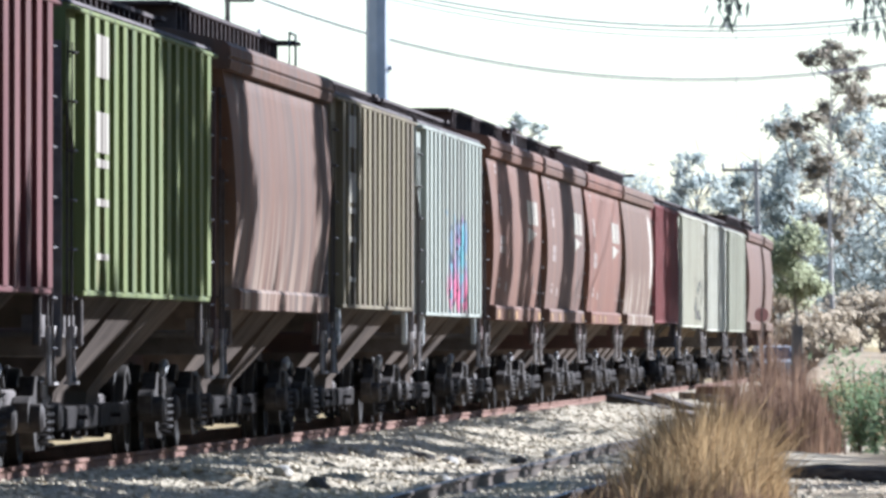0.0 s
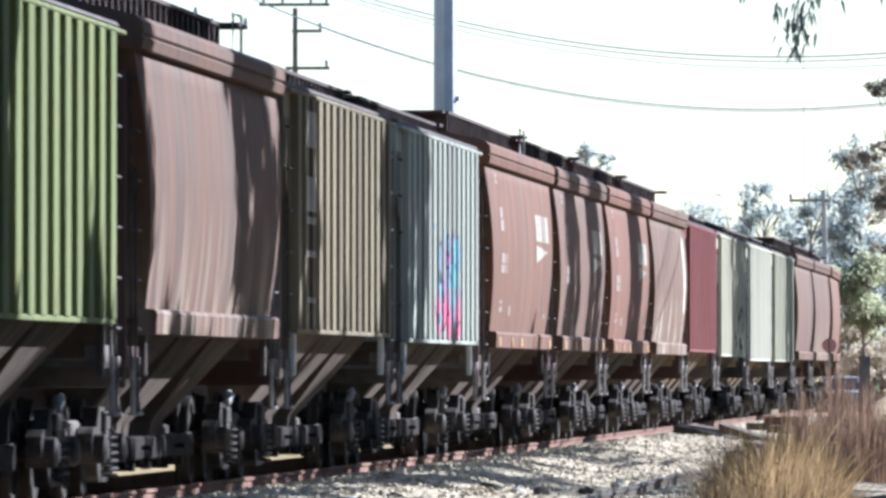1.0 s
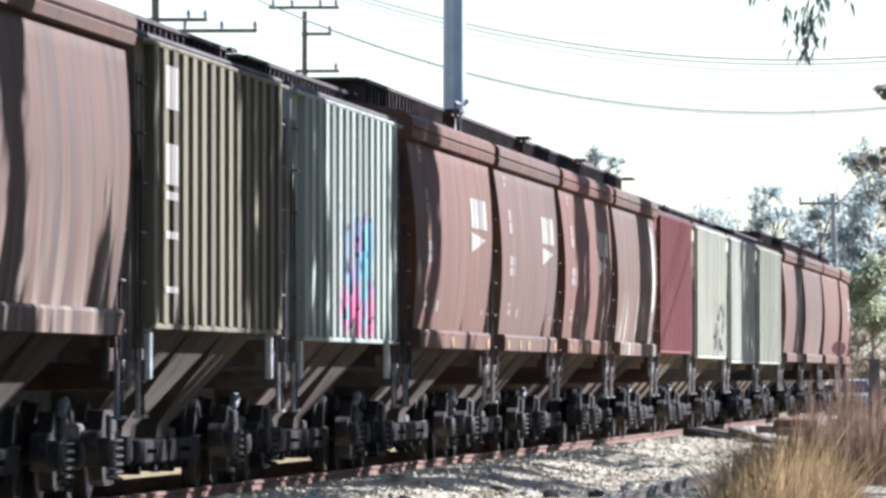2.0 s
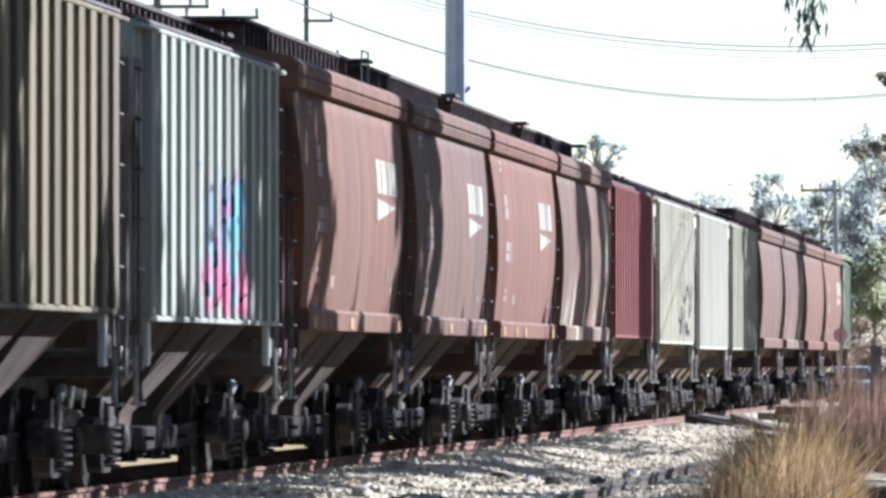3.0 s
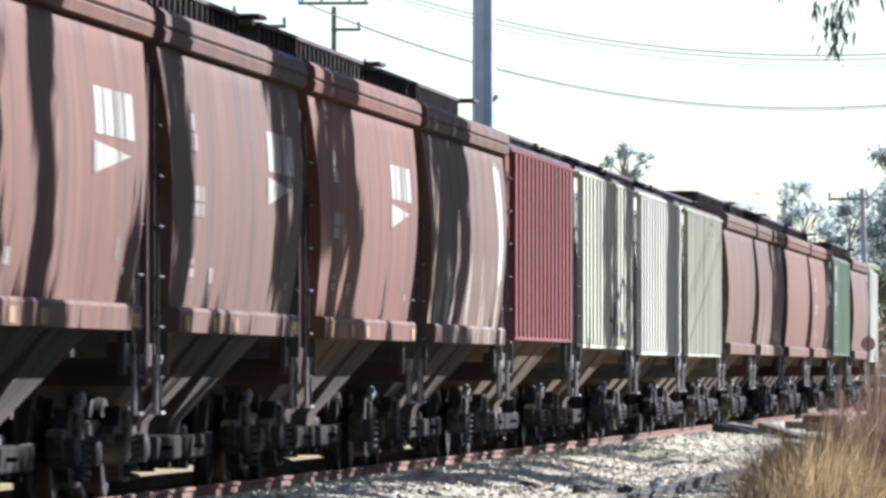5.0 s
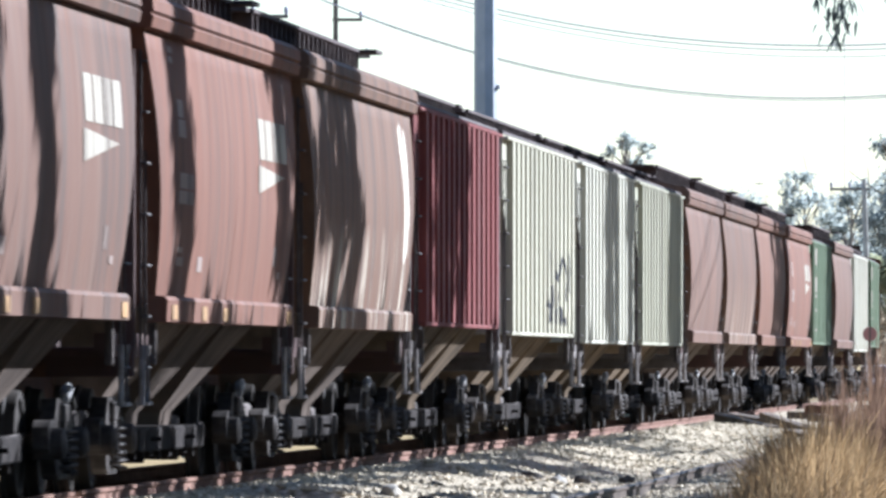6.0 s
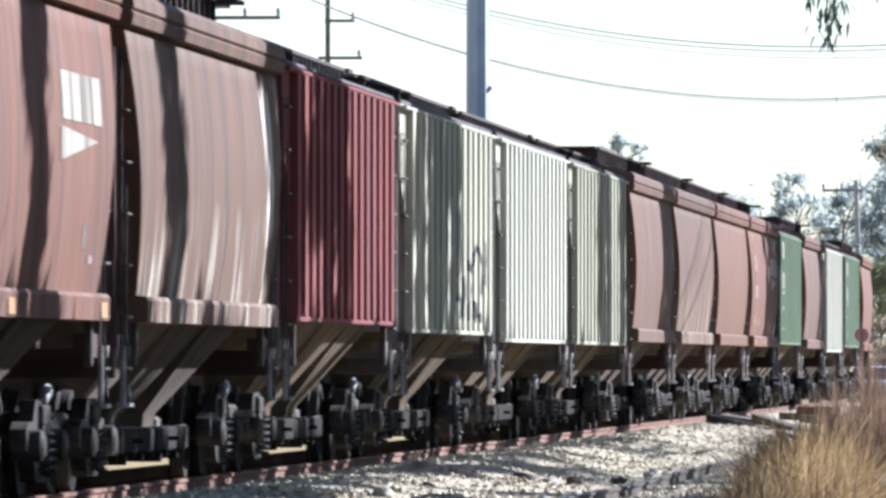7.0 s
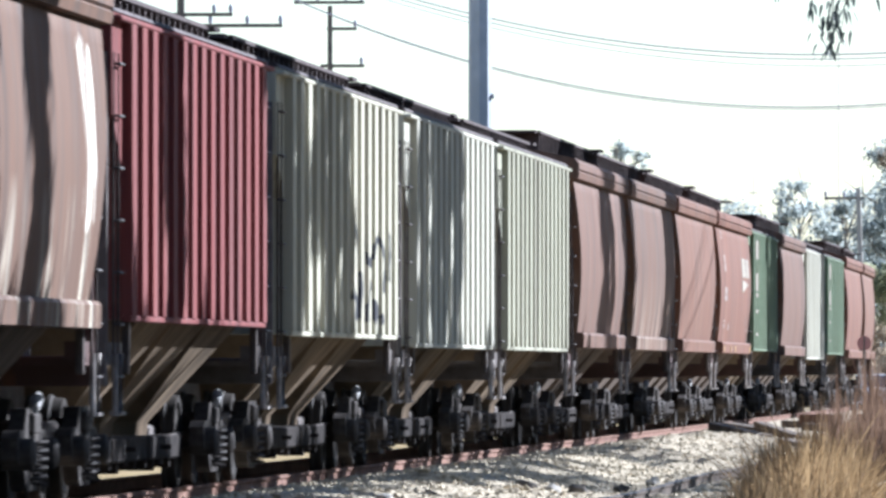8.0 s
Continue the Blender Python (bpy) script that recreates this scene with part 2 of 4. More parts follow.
def ground_height(x, y):
    """The land across the tracks: two ballast beds and the dusty verge."""
    main = np.interp(x, [-60, -30, -17, -13.6, -12.4, -9.75, -9.5, -8.75, -7.6, -6.9, -6.3, -4.0, -3.2, -1.5, 30],
                     [-1.7, -1.6, -1.1, -0.6, -0.2, -0.2, -0.10, -0.12, -0.33, -0.38, -0.34, -0.34, -0.41, -0.52, -0.6])
    far = np.clip((y - 330) / 60, 0, 1)
    flat = np.where(x < -20, -0.9, -0.45)
    bumps = 0.05 * np.sin(x * 1.3 + y * 0.21) * np.sin(y * 0.37 + x * 0.5) + 0.035 * np.sin(y * 0.9 + x * 2.1)
    heaps = 0.0 * x
    for cx, cy, h, wide, skew in HEAPS:            # tipped ballast: steep towards the near end, a long tail behind
        u = y - cy - skew * (x - cx) - 0.5 * np.sin(1.7 * x + cy)
        front = np.clip((u + h * 1.35) / (h * 1.35), 0, 1)
        heaps = heaps + h * front * np.exp(-(np.clip(u, 0, None) / 6.5) ** 2) * np.exp(-((x - cx) / wide) ** 4)
    lumps = np.exp(-((x + 7.6) / 1.1) ** 2) * (0.07 * np.sin(y * 0.55 + 1.2 * np.sin(x + y * 0.13)) + 0.05 * np.sin(y * 1.31 + 0.8))
    berm = 0.24 * np.exp(-((x + 7.0) / 1.9) ** 2) * np.clip((y - 165) / 20, 0, 1) * np.clip((260 - y) / 30, 0, 1)
    bank = 1.15 * np.clip((y - 345) / 45, 0, 1) * np.clip((x + 10.3) / 1.2, 0, 1) * np.clip((700 - y) / 200, 0, 1)
    bumps = bumps * 0.6 + lumps + heaps + berm + bank
    calm = np.clip((np.abs(x + 10.43) - 1.3) / 0.6, 0, 1)
    return main * (1 - far) + flat * far + bumps * calm


def build_ground():
    xs = np.unique(np.concatenate([np.linspace(-3000, -60, 15), np.linspace(-60, -16, 23), np.arange(-16, 2.01, 0.25), np.linspace(4, 60, 12), np.linspace(100, 3000, 12)]))
    ys = np.unique(np.concatenate([np.linspace(-300, 40, 12), np.arange(60, 90, 0.5), np.arange(90, 185, 0.16), np.arange(185, 200, 0.5), np.arange(200, 420, 3.0), np.linspace(425, 4000, 30)]))
    X, Y = np.meshgrid(xs, ys)
    Z = ground_height(X, Y)
    v = np.stack([X.ravel(), Y.ravel(), Z.ravel()], 1)
    w = len(xs)
    i = (np.arange(len(ys) - 1)[:, None] * w + np.arange(w - 1)[None, :]).ravel()
    f = np.stack([i, i + 1, i + w + 1, i + w], 1)
    me = soup("ground", v, f, GROUND)
    me.polygons.foreach_set("use_smooth", [True] * len(me.polygons))
    tagged(new("ground", me), "dusty dry earth with grey ballast beside the tracks", "ground", kind="structure")


build_ground()


# ---- tracks ----
MAIN_X, SIDE_X, SIDE_Z = -10.43, -5.13, -0.20
BEND_Y, BEND_R = 318.0, 620.0


def track_point(s):
    """The middle of the main track at y = s, then s metres along the left-hand bend."""
    if s <= BEND_Y:
        return Vector((MAIN_X, s, 0)), 0.0
    a = (s - BEND_Y) / BEND_R
    return Vector((MAIN_X - BEND_R * (1 - math.cos(a)), BEND_Y + BEND_R * math.sin(a), 0)), a


def rail_outline(w):
    return [(-0.07, -0.17), (0.07, -0.17), (0.07, -0.155), (0.012, -0.14), (0.012, -0.045), (w, -0.035), (w, -0.004),
            (w - 0.008, 0), (-w + 0.008, 0), (-w, -0.004), (-w, -0.035), (-0.012, -0.045), (-0.012, -0.14), (-0.07, -0.155)]


def build_rail(name, offsets, material, parent, label):
    """A rail drawn along offsets: (x, y, z, heading)."""
    bm = bmesh.new()
    rings = []
    for x, y, z, a in offsets:
        rings.append([bm.verts.new((x + u * math.cos(a), y + u * math.sin(a), z + v)) for u, v in rail_outline(0.036)])
    n = len(rings[0])
    for r, s in zip(rings, rings[1:]):
        for j in range(n):
            bm.faces.new((r[j], r[(j + 1) % n], s[(j + 1) % n], s[j]))
    bm.faces.new(rings[0])
    bm.faces.new(rings[-1][::-1])
    part(name, bm, material, parent, label)


def build_tracks():
    main = root("railway_track", "main line of rusty steel rails on timber sleepers in grey ballast", "track", kind="structure")
    for g in (-0.7535, 0.7535):
        offs = []
        for s in [-60, 0, 40] + list(range(60, 318, 20)) + list(range(318, 470, 6)):
            p, a = track_point(s)
            offs.append((p.x + g * math.cos(a), p.y + g * math.sin(a), 0, a))
        build_rail("rail", offs, RUSTY, main, "rusty red-brown rail")
    side = root("siding_track", "low siding of worn rails half buried in dusty ballast", "track", kind="structure")
    for g in (-0.7535, 0.7535):
        offs = [(SIDE_X + g + 0.012 * math.sin(y * 0.13 + g), y, SIDE_Z + 0.012 * math.sin(y * 0.21 + g * 2), 0.0) for y in range(30, 216, 3)]
        build_rail("rail", offs, SHADED_RAIL, side, "worn rail with a bright head")
    me = shared("sleeper", lambda bm: box(bm, -1.3, 1.3, -0.11, 0.11, -0.34, -0.165, 0.012), SLEEPER)
    for par, x, z, y0, y1, st in ((main, MAIN_X, 0.0, 70, 200, 0.61), (side, SIDE_X, SIDE_Z, 60, 200, 0.66)):
        y = y0
        while y < y1:
            ob = part("sleeper", me, None, par)
            ob.matrix_basis = pose(x + random.uniform(-0.06, 0.06), y, z + random.uniform(-0.01, 0.012), 0, 0, random.uniform(-1.2, 1.2))
            y += st * random.uniform(0.96, 1.04)


build_tracks()


# ---- hopper wagons ----
LEN, BOGIE, WHEEL_R = 17.0, 6.35, 0.46


def wheelset_mesh(bm):
    tube(bm, [(-0.98, 0, 0), (0.98, 0, 0)], 0.08, 8)
    for sx in (-1, 1):
        prof = [(0.665, 0.10), (0.675, 0.36), (0.655, 0.38), (0.655, 0.485), (0.685, 0.485), (0.70, 0.462), (0.79, 0.452), (0.79, 0.385), (0.76, 0.36), (0.745, 0.10)]
        rings = [[bm.verts.new((sx * x, r * math.cos(q), r * math.sin(q))) for q in (math.pi * j / 12 for j in range(24))] for x, r in prof]
        rings.append(rings[0])
        for r, s in zip(rings, rings[1:]):
            for j in range(24):
                bm.faces.new((r[j], r[(j + 1) % 24], s[(j + 1) % 24], s[j]))


def side_frame_mesh(sx):
    def build(bm):
        o = [(-1.12, 0.42), (-1.12, 0.60), (-0.95, 0.66), (-0.62, 0.66), (-0.42, 0.84), (0.42, 0.84), (0.62, 0.66), (0.95, 0.66), (1.12, 0.60), (1.12, 0.42),
             (0.98, 0.36), (0.72, 0.50), (0.5, 0.22), (0.36, 0.15), (-0.36, 0.15), (-0.5, 0.22), (-0.72, 0.50), (-0.98, 0.36)]
        prism(bm, o, sx * 0.92, sx * 1.06)
        for y in (-0.88, 0.88):
            tube(bm, [(sx * 0.9, y, 0.46), (sx * 1.16, y, 0.46), (sx * 1.19, y, 0.46)], [0.135, 0.135, 0.09], 12)
        box(bm, sx * 1.06 - 0.02, sx * 1.06 + 0.05, -0.25, 0.25, 0.62, 0.80, 0.02)
    return build


def spring_mesh(bm):
    pts = [(0.075 * math.cos(q), 0.075 * math.sin(q), 0.2 + 0.36 * q / (2 * math.pi * 5)) for q in (2 * math.pi * 5 * j / 50 for j in range(51))]
    tube(bm, pts, 0.019, 5)


def ladder_mesh(x, y, z0, z1):
    """Two stiles and rungs on the side of a wagon's end."""
    def build(bm):
        for dy in (-0.21, 0.21):
            box(bm, x - 0.012, x + 0.012, y + dy - 0.012, y + dy + 0.012, z0, z1)
        n = int((z1 - z0) / 0.42)
        for i in range(n + 1):
            z = z0 + 0.1 + i * (z1 - z0 - 0.2) / n
            tube(bm, [(x, y - 0.21, z), (x + math.copysign(0.05, x), y - 0.19, z), (x + math.copysign(0.05, x), y + 0.19, z), (x, y + 0.21, z)], 0.013, 5)
    return build


def hopper_mesh(y, half):
    """One discharge bay: a pyramid upside down with a gate under it."""
    def build(bm):
        rings = []
        for z, w, l in ((1.64, 1.44, half), (0.66, 0.62, half * 0.36), (0.50, 0.60, half * 0.34)):
            rings.append([bm.verts.new(p) for p in ((w, y - l, z), (w, y + l, z), (-w, y + l, z), (-w, y - l, z))])
        for r, s in zip(rings, rings[1:]):
            for j in range(4):
                bm.faces.new((s[j], s[(j + 1) % 4], r[(j + 1) % 4], r[j]))
        bm.faces.new(rings[0])
        bm.faces.new(rings[-1][::-1])
    return build


def gate_mesh(y):
    def build(bm):
        box(bm, -0.85, 0.85, y - 1.62, y + 1.62, 0.30, 0.53, 0.02)
        tube(bm, [(-0.95, y - 0.5, 0.42), (0.95, y - 0.5, 0.42)], 0.025, 6)
        for dy, drop, w in ((-1.3, 0.07, 0.12), (-0.5, 0.11, 0.07), (0.3, 0.05, 0.2), (1.15, 0.09, 0.09)):   # lugs and rack pinions under the gate
            box(bm, -0.78, -0.5, y + dy - w, y + dy + w, 0.30 - drop, 0.31, 0.01)
            box(bm, 0.5, 0.78, y + dy - w, y + dy + w, 0.30 - drop, 0.31, 0.01)
    return build


def rigging_mesh(e):
    """Brake levers and rods between the bogie and the bays."""
    def build(bm):
        a, b = sorted((e * 4.4, e * 5.75))
        box(bm, -0.6, 0.6, a, b, 0.3, 0.62, 0.03)
        for x in (-0.8, 0.8):
            tube(bm, [(x, e * 4.0, 0.5), (x, e * 7.4, 0.55)], 0.03, 6)
        a, b = sorted((e * 6.9, e * 8.0))
        box(bm, -0.9, 0.9, a, b, 0.42, 0.72, 0.03)
    return build


def end_frame_mesh(e):
    """Platform, braces and posts at one end."""
    def build(bm):
        y = e * 8.02
        box(bm, -1.42, 1.42, y - 0.09, y + 0.09, 1.02, 1.28, 0.01)
        box(bm, -1.40, 1.40, min(e * 6.6, y), max(e * 6.6, y), 1.20, 1.25)
        for x in (-1.36, 1.36):
            box(bm, x - 0.05, x + 0.05, min(e * 6.5, e * 8.0), max(e * 6.5, e * 8.0), 1.24, 1.40)
            box(bm, x - 0.05, x + 0.05, e * 7.86 - 0.06, e * 7.86 + 0.06, 1.25, 3.9)
        for x in (-0.7, 0.7):
            tube(bm, [(x, e * 7.9, 1.25), (x, e * 7.2, 3.2)], 0.05, 6)
        box(bm, -0.33, 0.33, min(e * 4.2, e * 8.1), max(e * 4.2, e * 8.1), 0.72, 1.04, 0.01)
    return build


def coupler_mesh(e):
    def build(bm):
        box(bm, -0.09, 0.09, min(e * 8.05, e * 8.32), max(e * 8.05, e * 8.32), 0.76, 0.98, 0.02)
        box(bm, -0.17, 0.17, min(e * 8.3, e * 8.5), max(e * 8.3, e * 8.5), 0.72, 1.0, 0.04)
        tube(bm, [(0.3, e * 8.1, 0.85), (0.34, e * 8.3, 0.5), (0.3, e * 8.48, 0.42)], 0.03, 6)
    return build


def leg_mesh(e, sx):
    """Jacking leg below the sill at a wagon's corner."""
    def build(bm):
        y = e * 6.55
        box(bm, sx * 1.44 - 0.035, sx * 1.44 + 0.035, y - 0.06, y + 0.06, 1.12, 1.60, 0.012)
    return build


def step_mesh(e, sx):
    """A stirrup step below the ladder."""
    def build(bm):
        x = sx * 1.47
        tube(bm, [(x, e * 7.3, 1.3), (x, e * 7.3, 0.78), (x, e * 7.78, 0.78), (x, e * 7.78, 1.3)], 0.026, 6)
        box(bm, x - 0.05, x + 0.05, min(e * 7.32, e * 7.76), max(e * 7.32, e * 7.76), 0.77, 0.80)
    return build


def running_board_mesh(raised):
    """The roof walkway on its brackets, with a platform over one end."""
    def build(bm):
        z = 4.56 + raised
        for x0, x1 in ((-0.95, -0.45), (0.45, 0.95)):
            box(bm, x0, x1, -7.3, 7.3, z, z + 0.04)
        for y in np.arange(-7.2, 7.3, 0.6):
            box(bm, -0.93, 0.93, y - 0.035, y + 0.035, 4.42, z)
        box(bm, -1.15 if raised else -1.0, 1.15 if raised else 1.0, 7.1, 8.1 if raised else 7.75, z, z + 0.04)
        box(bm, -0.9, 0.9, -7.75, -7.1, z, z + 0.04)
    return build


def handrail_mesh(x):
    """A pale grab rail over one side of the end platform."""
    def build(bm):
        tube(bm, [(x, 6.9, 4.45), (x, 6.9, 4.93), (x, 7.9, 4.93), (x, 7.9, 4.45)], 0.016, 5)
    return build


def hatch_mesh(bm):
    box(bm, -0.32, 0.32, -6.9, 6.9, 4.40, 4.56, 0.03)
    for y in np.arange(-6.0, 6.1, 1.5):
        box(bm, -0.36, 0.36, y - 0.04, y + 0.04, 4.40, 4.60)


def high_hatch_mesh(bm):
    """A trough hatch along the roof with its hold-down bars."""
    box(bm, -0.4, 0.4, -7.0, 7.0, 4.56, 4.74, 0.04)
    for y in np.arange(-6.6, 6.7, 0.66):
        box(bm, -0.44, 0.44, y - 0.03, y + 0.03, 4.56, 4.79)


def smooth_half_width(t):
    return 1.455 + 0.125 * math.sin(math.pi * (0.06 + 0.86 * t))


def smooth_body(bm):
    levels = []
    for i in range(15):
        t = i / 14
        levels.append((1.66 + 2.41 * t, smooth_half_width(t), 6.72 + 1.12 * t))
    levels += [(4.09, 1.47, 7.85), (4.16, 1.46, 7.87)]
    stack(bm, levels)


def smooth_chord(bm):
    stack(bm, [(4.085, 1.50, 7.92), (4.095, 1.565, 7.93), (4.19, 1.585, 7.95), (4.215, 1.555, 7.95), (4.24, 1.585, 7.95), (4.34, 1.575, 7.95), (4.40, 1.51, 7.94), (4.54, 0.9, 7.9), (4.60, 0.1, 7.88)])


def smooth_sill(sx):
    def build(bm):
        o = [(sx * 1.42, 1.50), (sx * 1.59, 1.51), (sx * 1.60, 1.70), (sx * 1.575, 1.735), (sx * 1.42, 1.75)]
        a = [bm.verts.new((x, -6.78, z)) for x, z in o]
        b = [bm.verts.new((x, 6.78, z)) for x, z in o]
        for i in range(5):
            bm.faces.new((a[i], a[(i + 1) % 5], b[(i + 1) % 5], b[i]))
        bm.faces.new(a[::-1])
        bm.faces.new(b)
    return build


def ribbed_body(low):
    return lambda bm: stack(bm, [(low, 1.45, 6.95), (2.92, 1.45, 7.0), (3.36, 1.45, 7.84), (4.19, 1.45, 7.92), (4.25, 1.465, 7.92)])


def ribbed_roof(bm):
    stack(bm, [(4.251, 1.475, 7.93), (4.29, 1.45, 7.93), (4.44, 0.8, 7.9), (4.48, 0.1, 7.9)])


def ribbed_edge(sx, low):
    def build(bm):
        x0, x1 = sorted((sx * 1.452, sx * 1.54))
        box(bm, x0, x1, -7.92, 7.92, 4.17, 4.215, 0.012)
        x0, x1 = sorted((sx * 1.452, sx * 1.53))
        box(bm, x0, x1, -6.97, 6.97, low - 0.02, low + 0.035, 0.01)
    return build


RIBS = [-6.75 + 0.965 * i for i in range(15)]


def rib_mesh(y, sx, low):
    def build(bm):
        vs = [bm.verts.new(p) for z in (low + 0.035, 4.17) for p in ((sx * 1.45, y - 0.225, z), (sx * 1.54, y - 0.215, z), (sx * 1.54, y + 0.215, z), (sx * 1.45, y + 0.225, z))]
        for q in ((0, 1, 5, 4), (1, 2, 6, 5), (2, 3, 7, 6), (3, 2, 1, 0), (4, 5, 6, 7), (3, 0, 4, 7)):
            bm.faces.new([vs[i] for i in q])
    return build


def plate(y0, y1, z0, z1, x=1.585):
    """A painted patch, standing a hair proud of the side; follows the bulge of a smooth side."""
    bm = bmesh.new()
    n = 6
    rows = []
    for i in range(n + 1):
        z = z0 + (z1 - z0) * i / n
        t = (z - 1.66) / 2.41
        xx = smooth_half_width(t) + 0.006 if x is None else x
        rows.append([bm.verts.new((xx, y, z)) for y in (y0, y1)])
    for r, s in zip(rows, rows[1:]):
        bm.faces.new((r[0], r[1], s[1], s[0]))
    return bm


def bogie(parent, y):
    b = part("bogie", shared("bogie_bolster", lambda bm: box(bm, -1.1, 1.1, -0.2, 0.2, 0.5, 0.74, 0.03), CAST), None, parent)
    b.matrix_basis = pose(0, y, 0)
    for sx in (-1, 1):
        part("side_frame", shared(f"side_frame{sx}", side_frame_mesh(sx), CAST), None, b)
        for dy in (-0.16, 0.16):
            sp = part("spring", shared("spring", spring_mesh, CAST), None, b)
            sp.matrix_basis = pose(sx * 1.09, dy, 0)
    wheels = []
    for dy in (-0.88, 0.88):
        w = part("wheelset", shared("wheelset", wheelset_mesh, TREAD), None, b)
        w.matrix_basis = pose(0, dy, WHEEL_R)
        wheels.append((w, dy))
    return wheels


def glint_cap_mesh(sx):
    """Pale cap over the rear bogie, bulging outwards; its colour paints a glint."""
    def build(bm):
        rings = [[bm.verts.new((sx * (1.10 + w * math.cos(q)), y, z + 0.05 * math.sin(q))) for q in (math.pi * j / 4 for j in range(8))]
                 for y, z, w in ((-0.14, 0.84, 0.03), (-0.10, 0.87, 0.05), (0.0, 0.92, 0.055), (0.10, 0.93, 0.04))]
        for r, t in zip(rings, rings[1:]):
            for j in range(8):
                bm.faces.new((r[j], r[(j + 1) % 8], t[(j + 1) % 8], t[j]))
        bm.faces.new(rings[0][::-1])
        bm.faces.new(rings[-1])
    return build


def underframe(car, frame_mat, leg_mat, bay_mat):
    wheels = bogie(car, -BOGIE) + bogie(car, BOGIE)
    for sx in (-1, 1):
        b = part("side_bearing", shared(f"side_bearing{sx}", glint_cap_mesh(sx), GLINT_STEEL), None, car, "rubbed bright steel bolster cap")
        b.matrix_basis = pose(0, BOGIE, 0)
    for e in (-1, 1):
        part("end_frame", shared(f"end_frame{e}" + frame_mat.name, end_frame_mesh(e), frame_mat), None, car)
        part("brake_rigging", shared(f"rigging{e}", rigging_mesh(e), STEEL), None, car)
        part("coupler", shared(f"coupler{e}", coupler_mesh(e), STEEL), None, car)
        for sx in (-1, 1):
            part("ladder", shared(f"ladder{e}{sx}", ladder_mesh(sx * 1.45, e * 7.55, 1.0, 3.9), LADDER), None, car)
            part("step", shared(f"step{e}{sx}", step_mesh(e, sx), STEP_STEEL), None, car)
            part("corner_leg", shared(f"leg{e}{sx}" + leg_mat.name, leg_mesh(e, sx), leg_mat), None, car)
    for i, y in enumerate((-3.5, 0.0, 3.5)):
        part("hopper_bay", shared(f"hopper_bay{i}" + bay_mat.name, hopper_mesh(y, 1.74), bay_mat), None, car)
        part("outlet_gate", shared(f"gate{i}", gate_mesh(y), GATE_SHADE), None, car)
    part("brake_cylinder", shared("brake_cylinder", lambda bm: (tube(bm, [(0.5, -7.4, 1.5), (0.5, -6.9, 1.5)], 0.16, 10), tube(bm, [(-0.6, -7.3, 1.55), (0.2, -7.3, 1.55)], 0.14, 10)), STEEL), None, car)
    return wheels


def smooth_wagon(mat, label, marks=True, raised=0.24, leg_mat=None, rails=False):
    car = root("hopper_wagon", label, "hopper wagon", "wagons of the train")
    part("body", shared("body_" + mat.name, smooth_body, mat), None, car)
    part("roof", shared("roof_" + mat.name, smooth_chord, mat), None, car)
    for sx in (-1, 1):
        part("side_sill", shared(f"sill{sx}_" + mat.name, smooth_sill(sx), mat), None, car)
    part("running_board", shared(f"running_board{raised}", running_board_mesh(raised), ROOF), None, car, "dark grating walkway")
    part("roof_hatch", shared("roof_hatch_high", high_hatch_mesh, ROOF), None, car)
    if rails:
        for x in (-1.1, 1.1):
            part("handrail", shared(f"handrail{x}", handrail_mesh(x), PALE_STEEL), None, car, "pale grab rail")
    if marks:
        for i in range(4):                      # logo as plain white blocks over a wedge
            y = 3.1 + i * 0.82
            part("logo_block", plate(y, y + 0.70, 3.14, 3.54, None), WHITE, car, "white painted block")
        bm = bmesh.new()
        xs = smooth_half_width(0.55) + 0.01
        for q in (((2.9, 3.08), (5.9, 3.00), (2.9, 2.80)),):
            bm.faces.new([bm.verts.new((xs, y, z)) for y, z in q])
        part("logo_wedge", bm, WHITE, car, "white painted wedge")
        for y0, y1, z0, z1 in ((-5.5, -4.75, 3.18, 3.34), (-5.5, -4.9, 3.36, 3.52), (-5.5, -4.1, 2.58, 2.70), (-5.4, -4.1, 2.72, 2.86), (-5.9, -5.5, 3.84, 3.9), (-5.9, -5.4, 3.93, 3.99), (-5.3, -4.6, 2.02, 2.1), (-5.3, -4.8, 2.14, 2.19), (-3.2, -2.7, 1.98, 2.12), (5.0, 5.3, 2.1, 2.3), (5.6, 5.9, 1.98, 2.05)):
            part("marking", plate(y0, y1, z0, z1, None), FADED, car, "faded white marking")
        for y in (-6.4, -3.4, -1.2, 6.0):
            bm = bmesh.new()
            box(bm, 1.6, 1.606, y, y + 0.5, 1.53, 1.66)
            part("reflector", bm, YELLOW, car, "yellow reflector strip")
    return car, underframe(car, FRAME_BROWN, leg_mat or LADDER, GREASY)


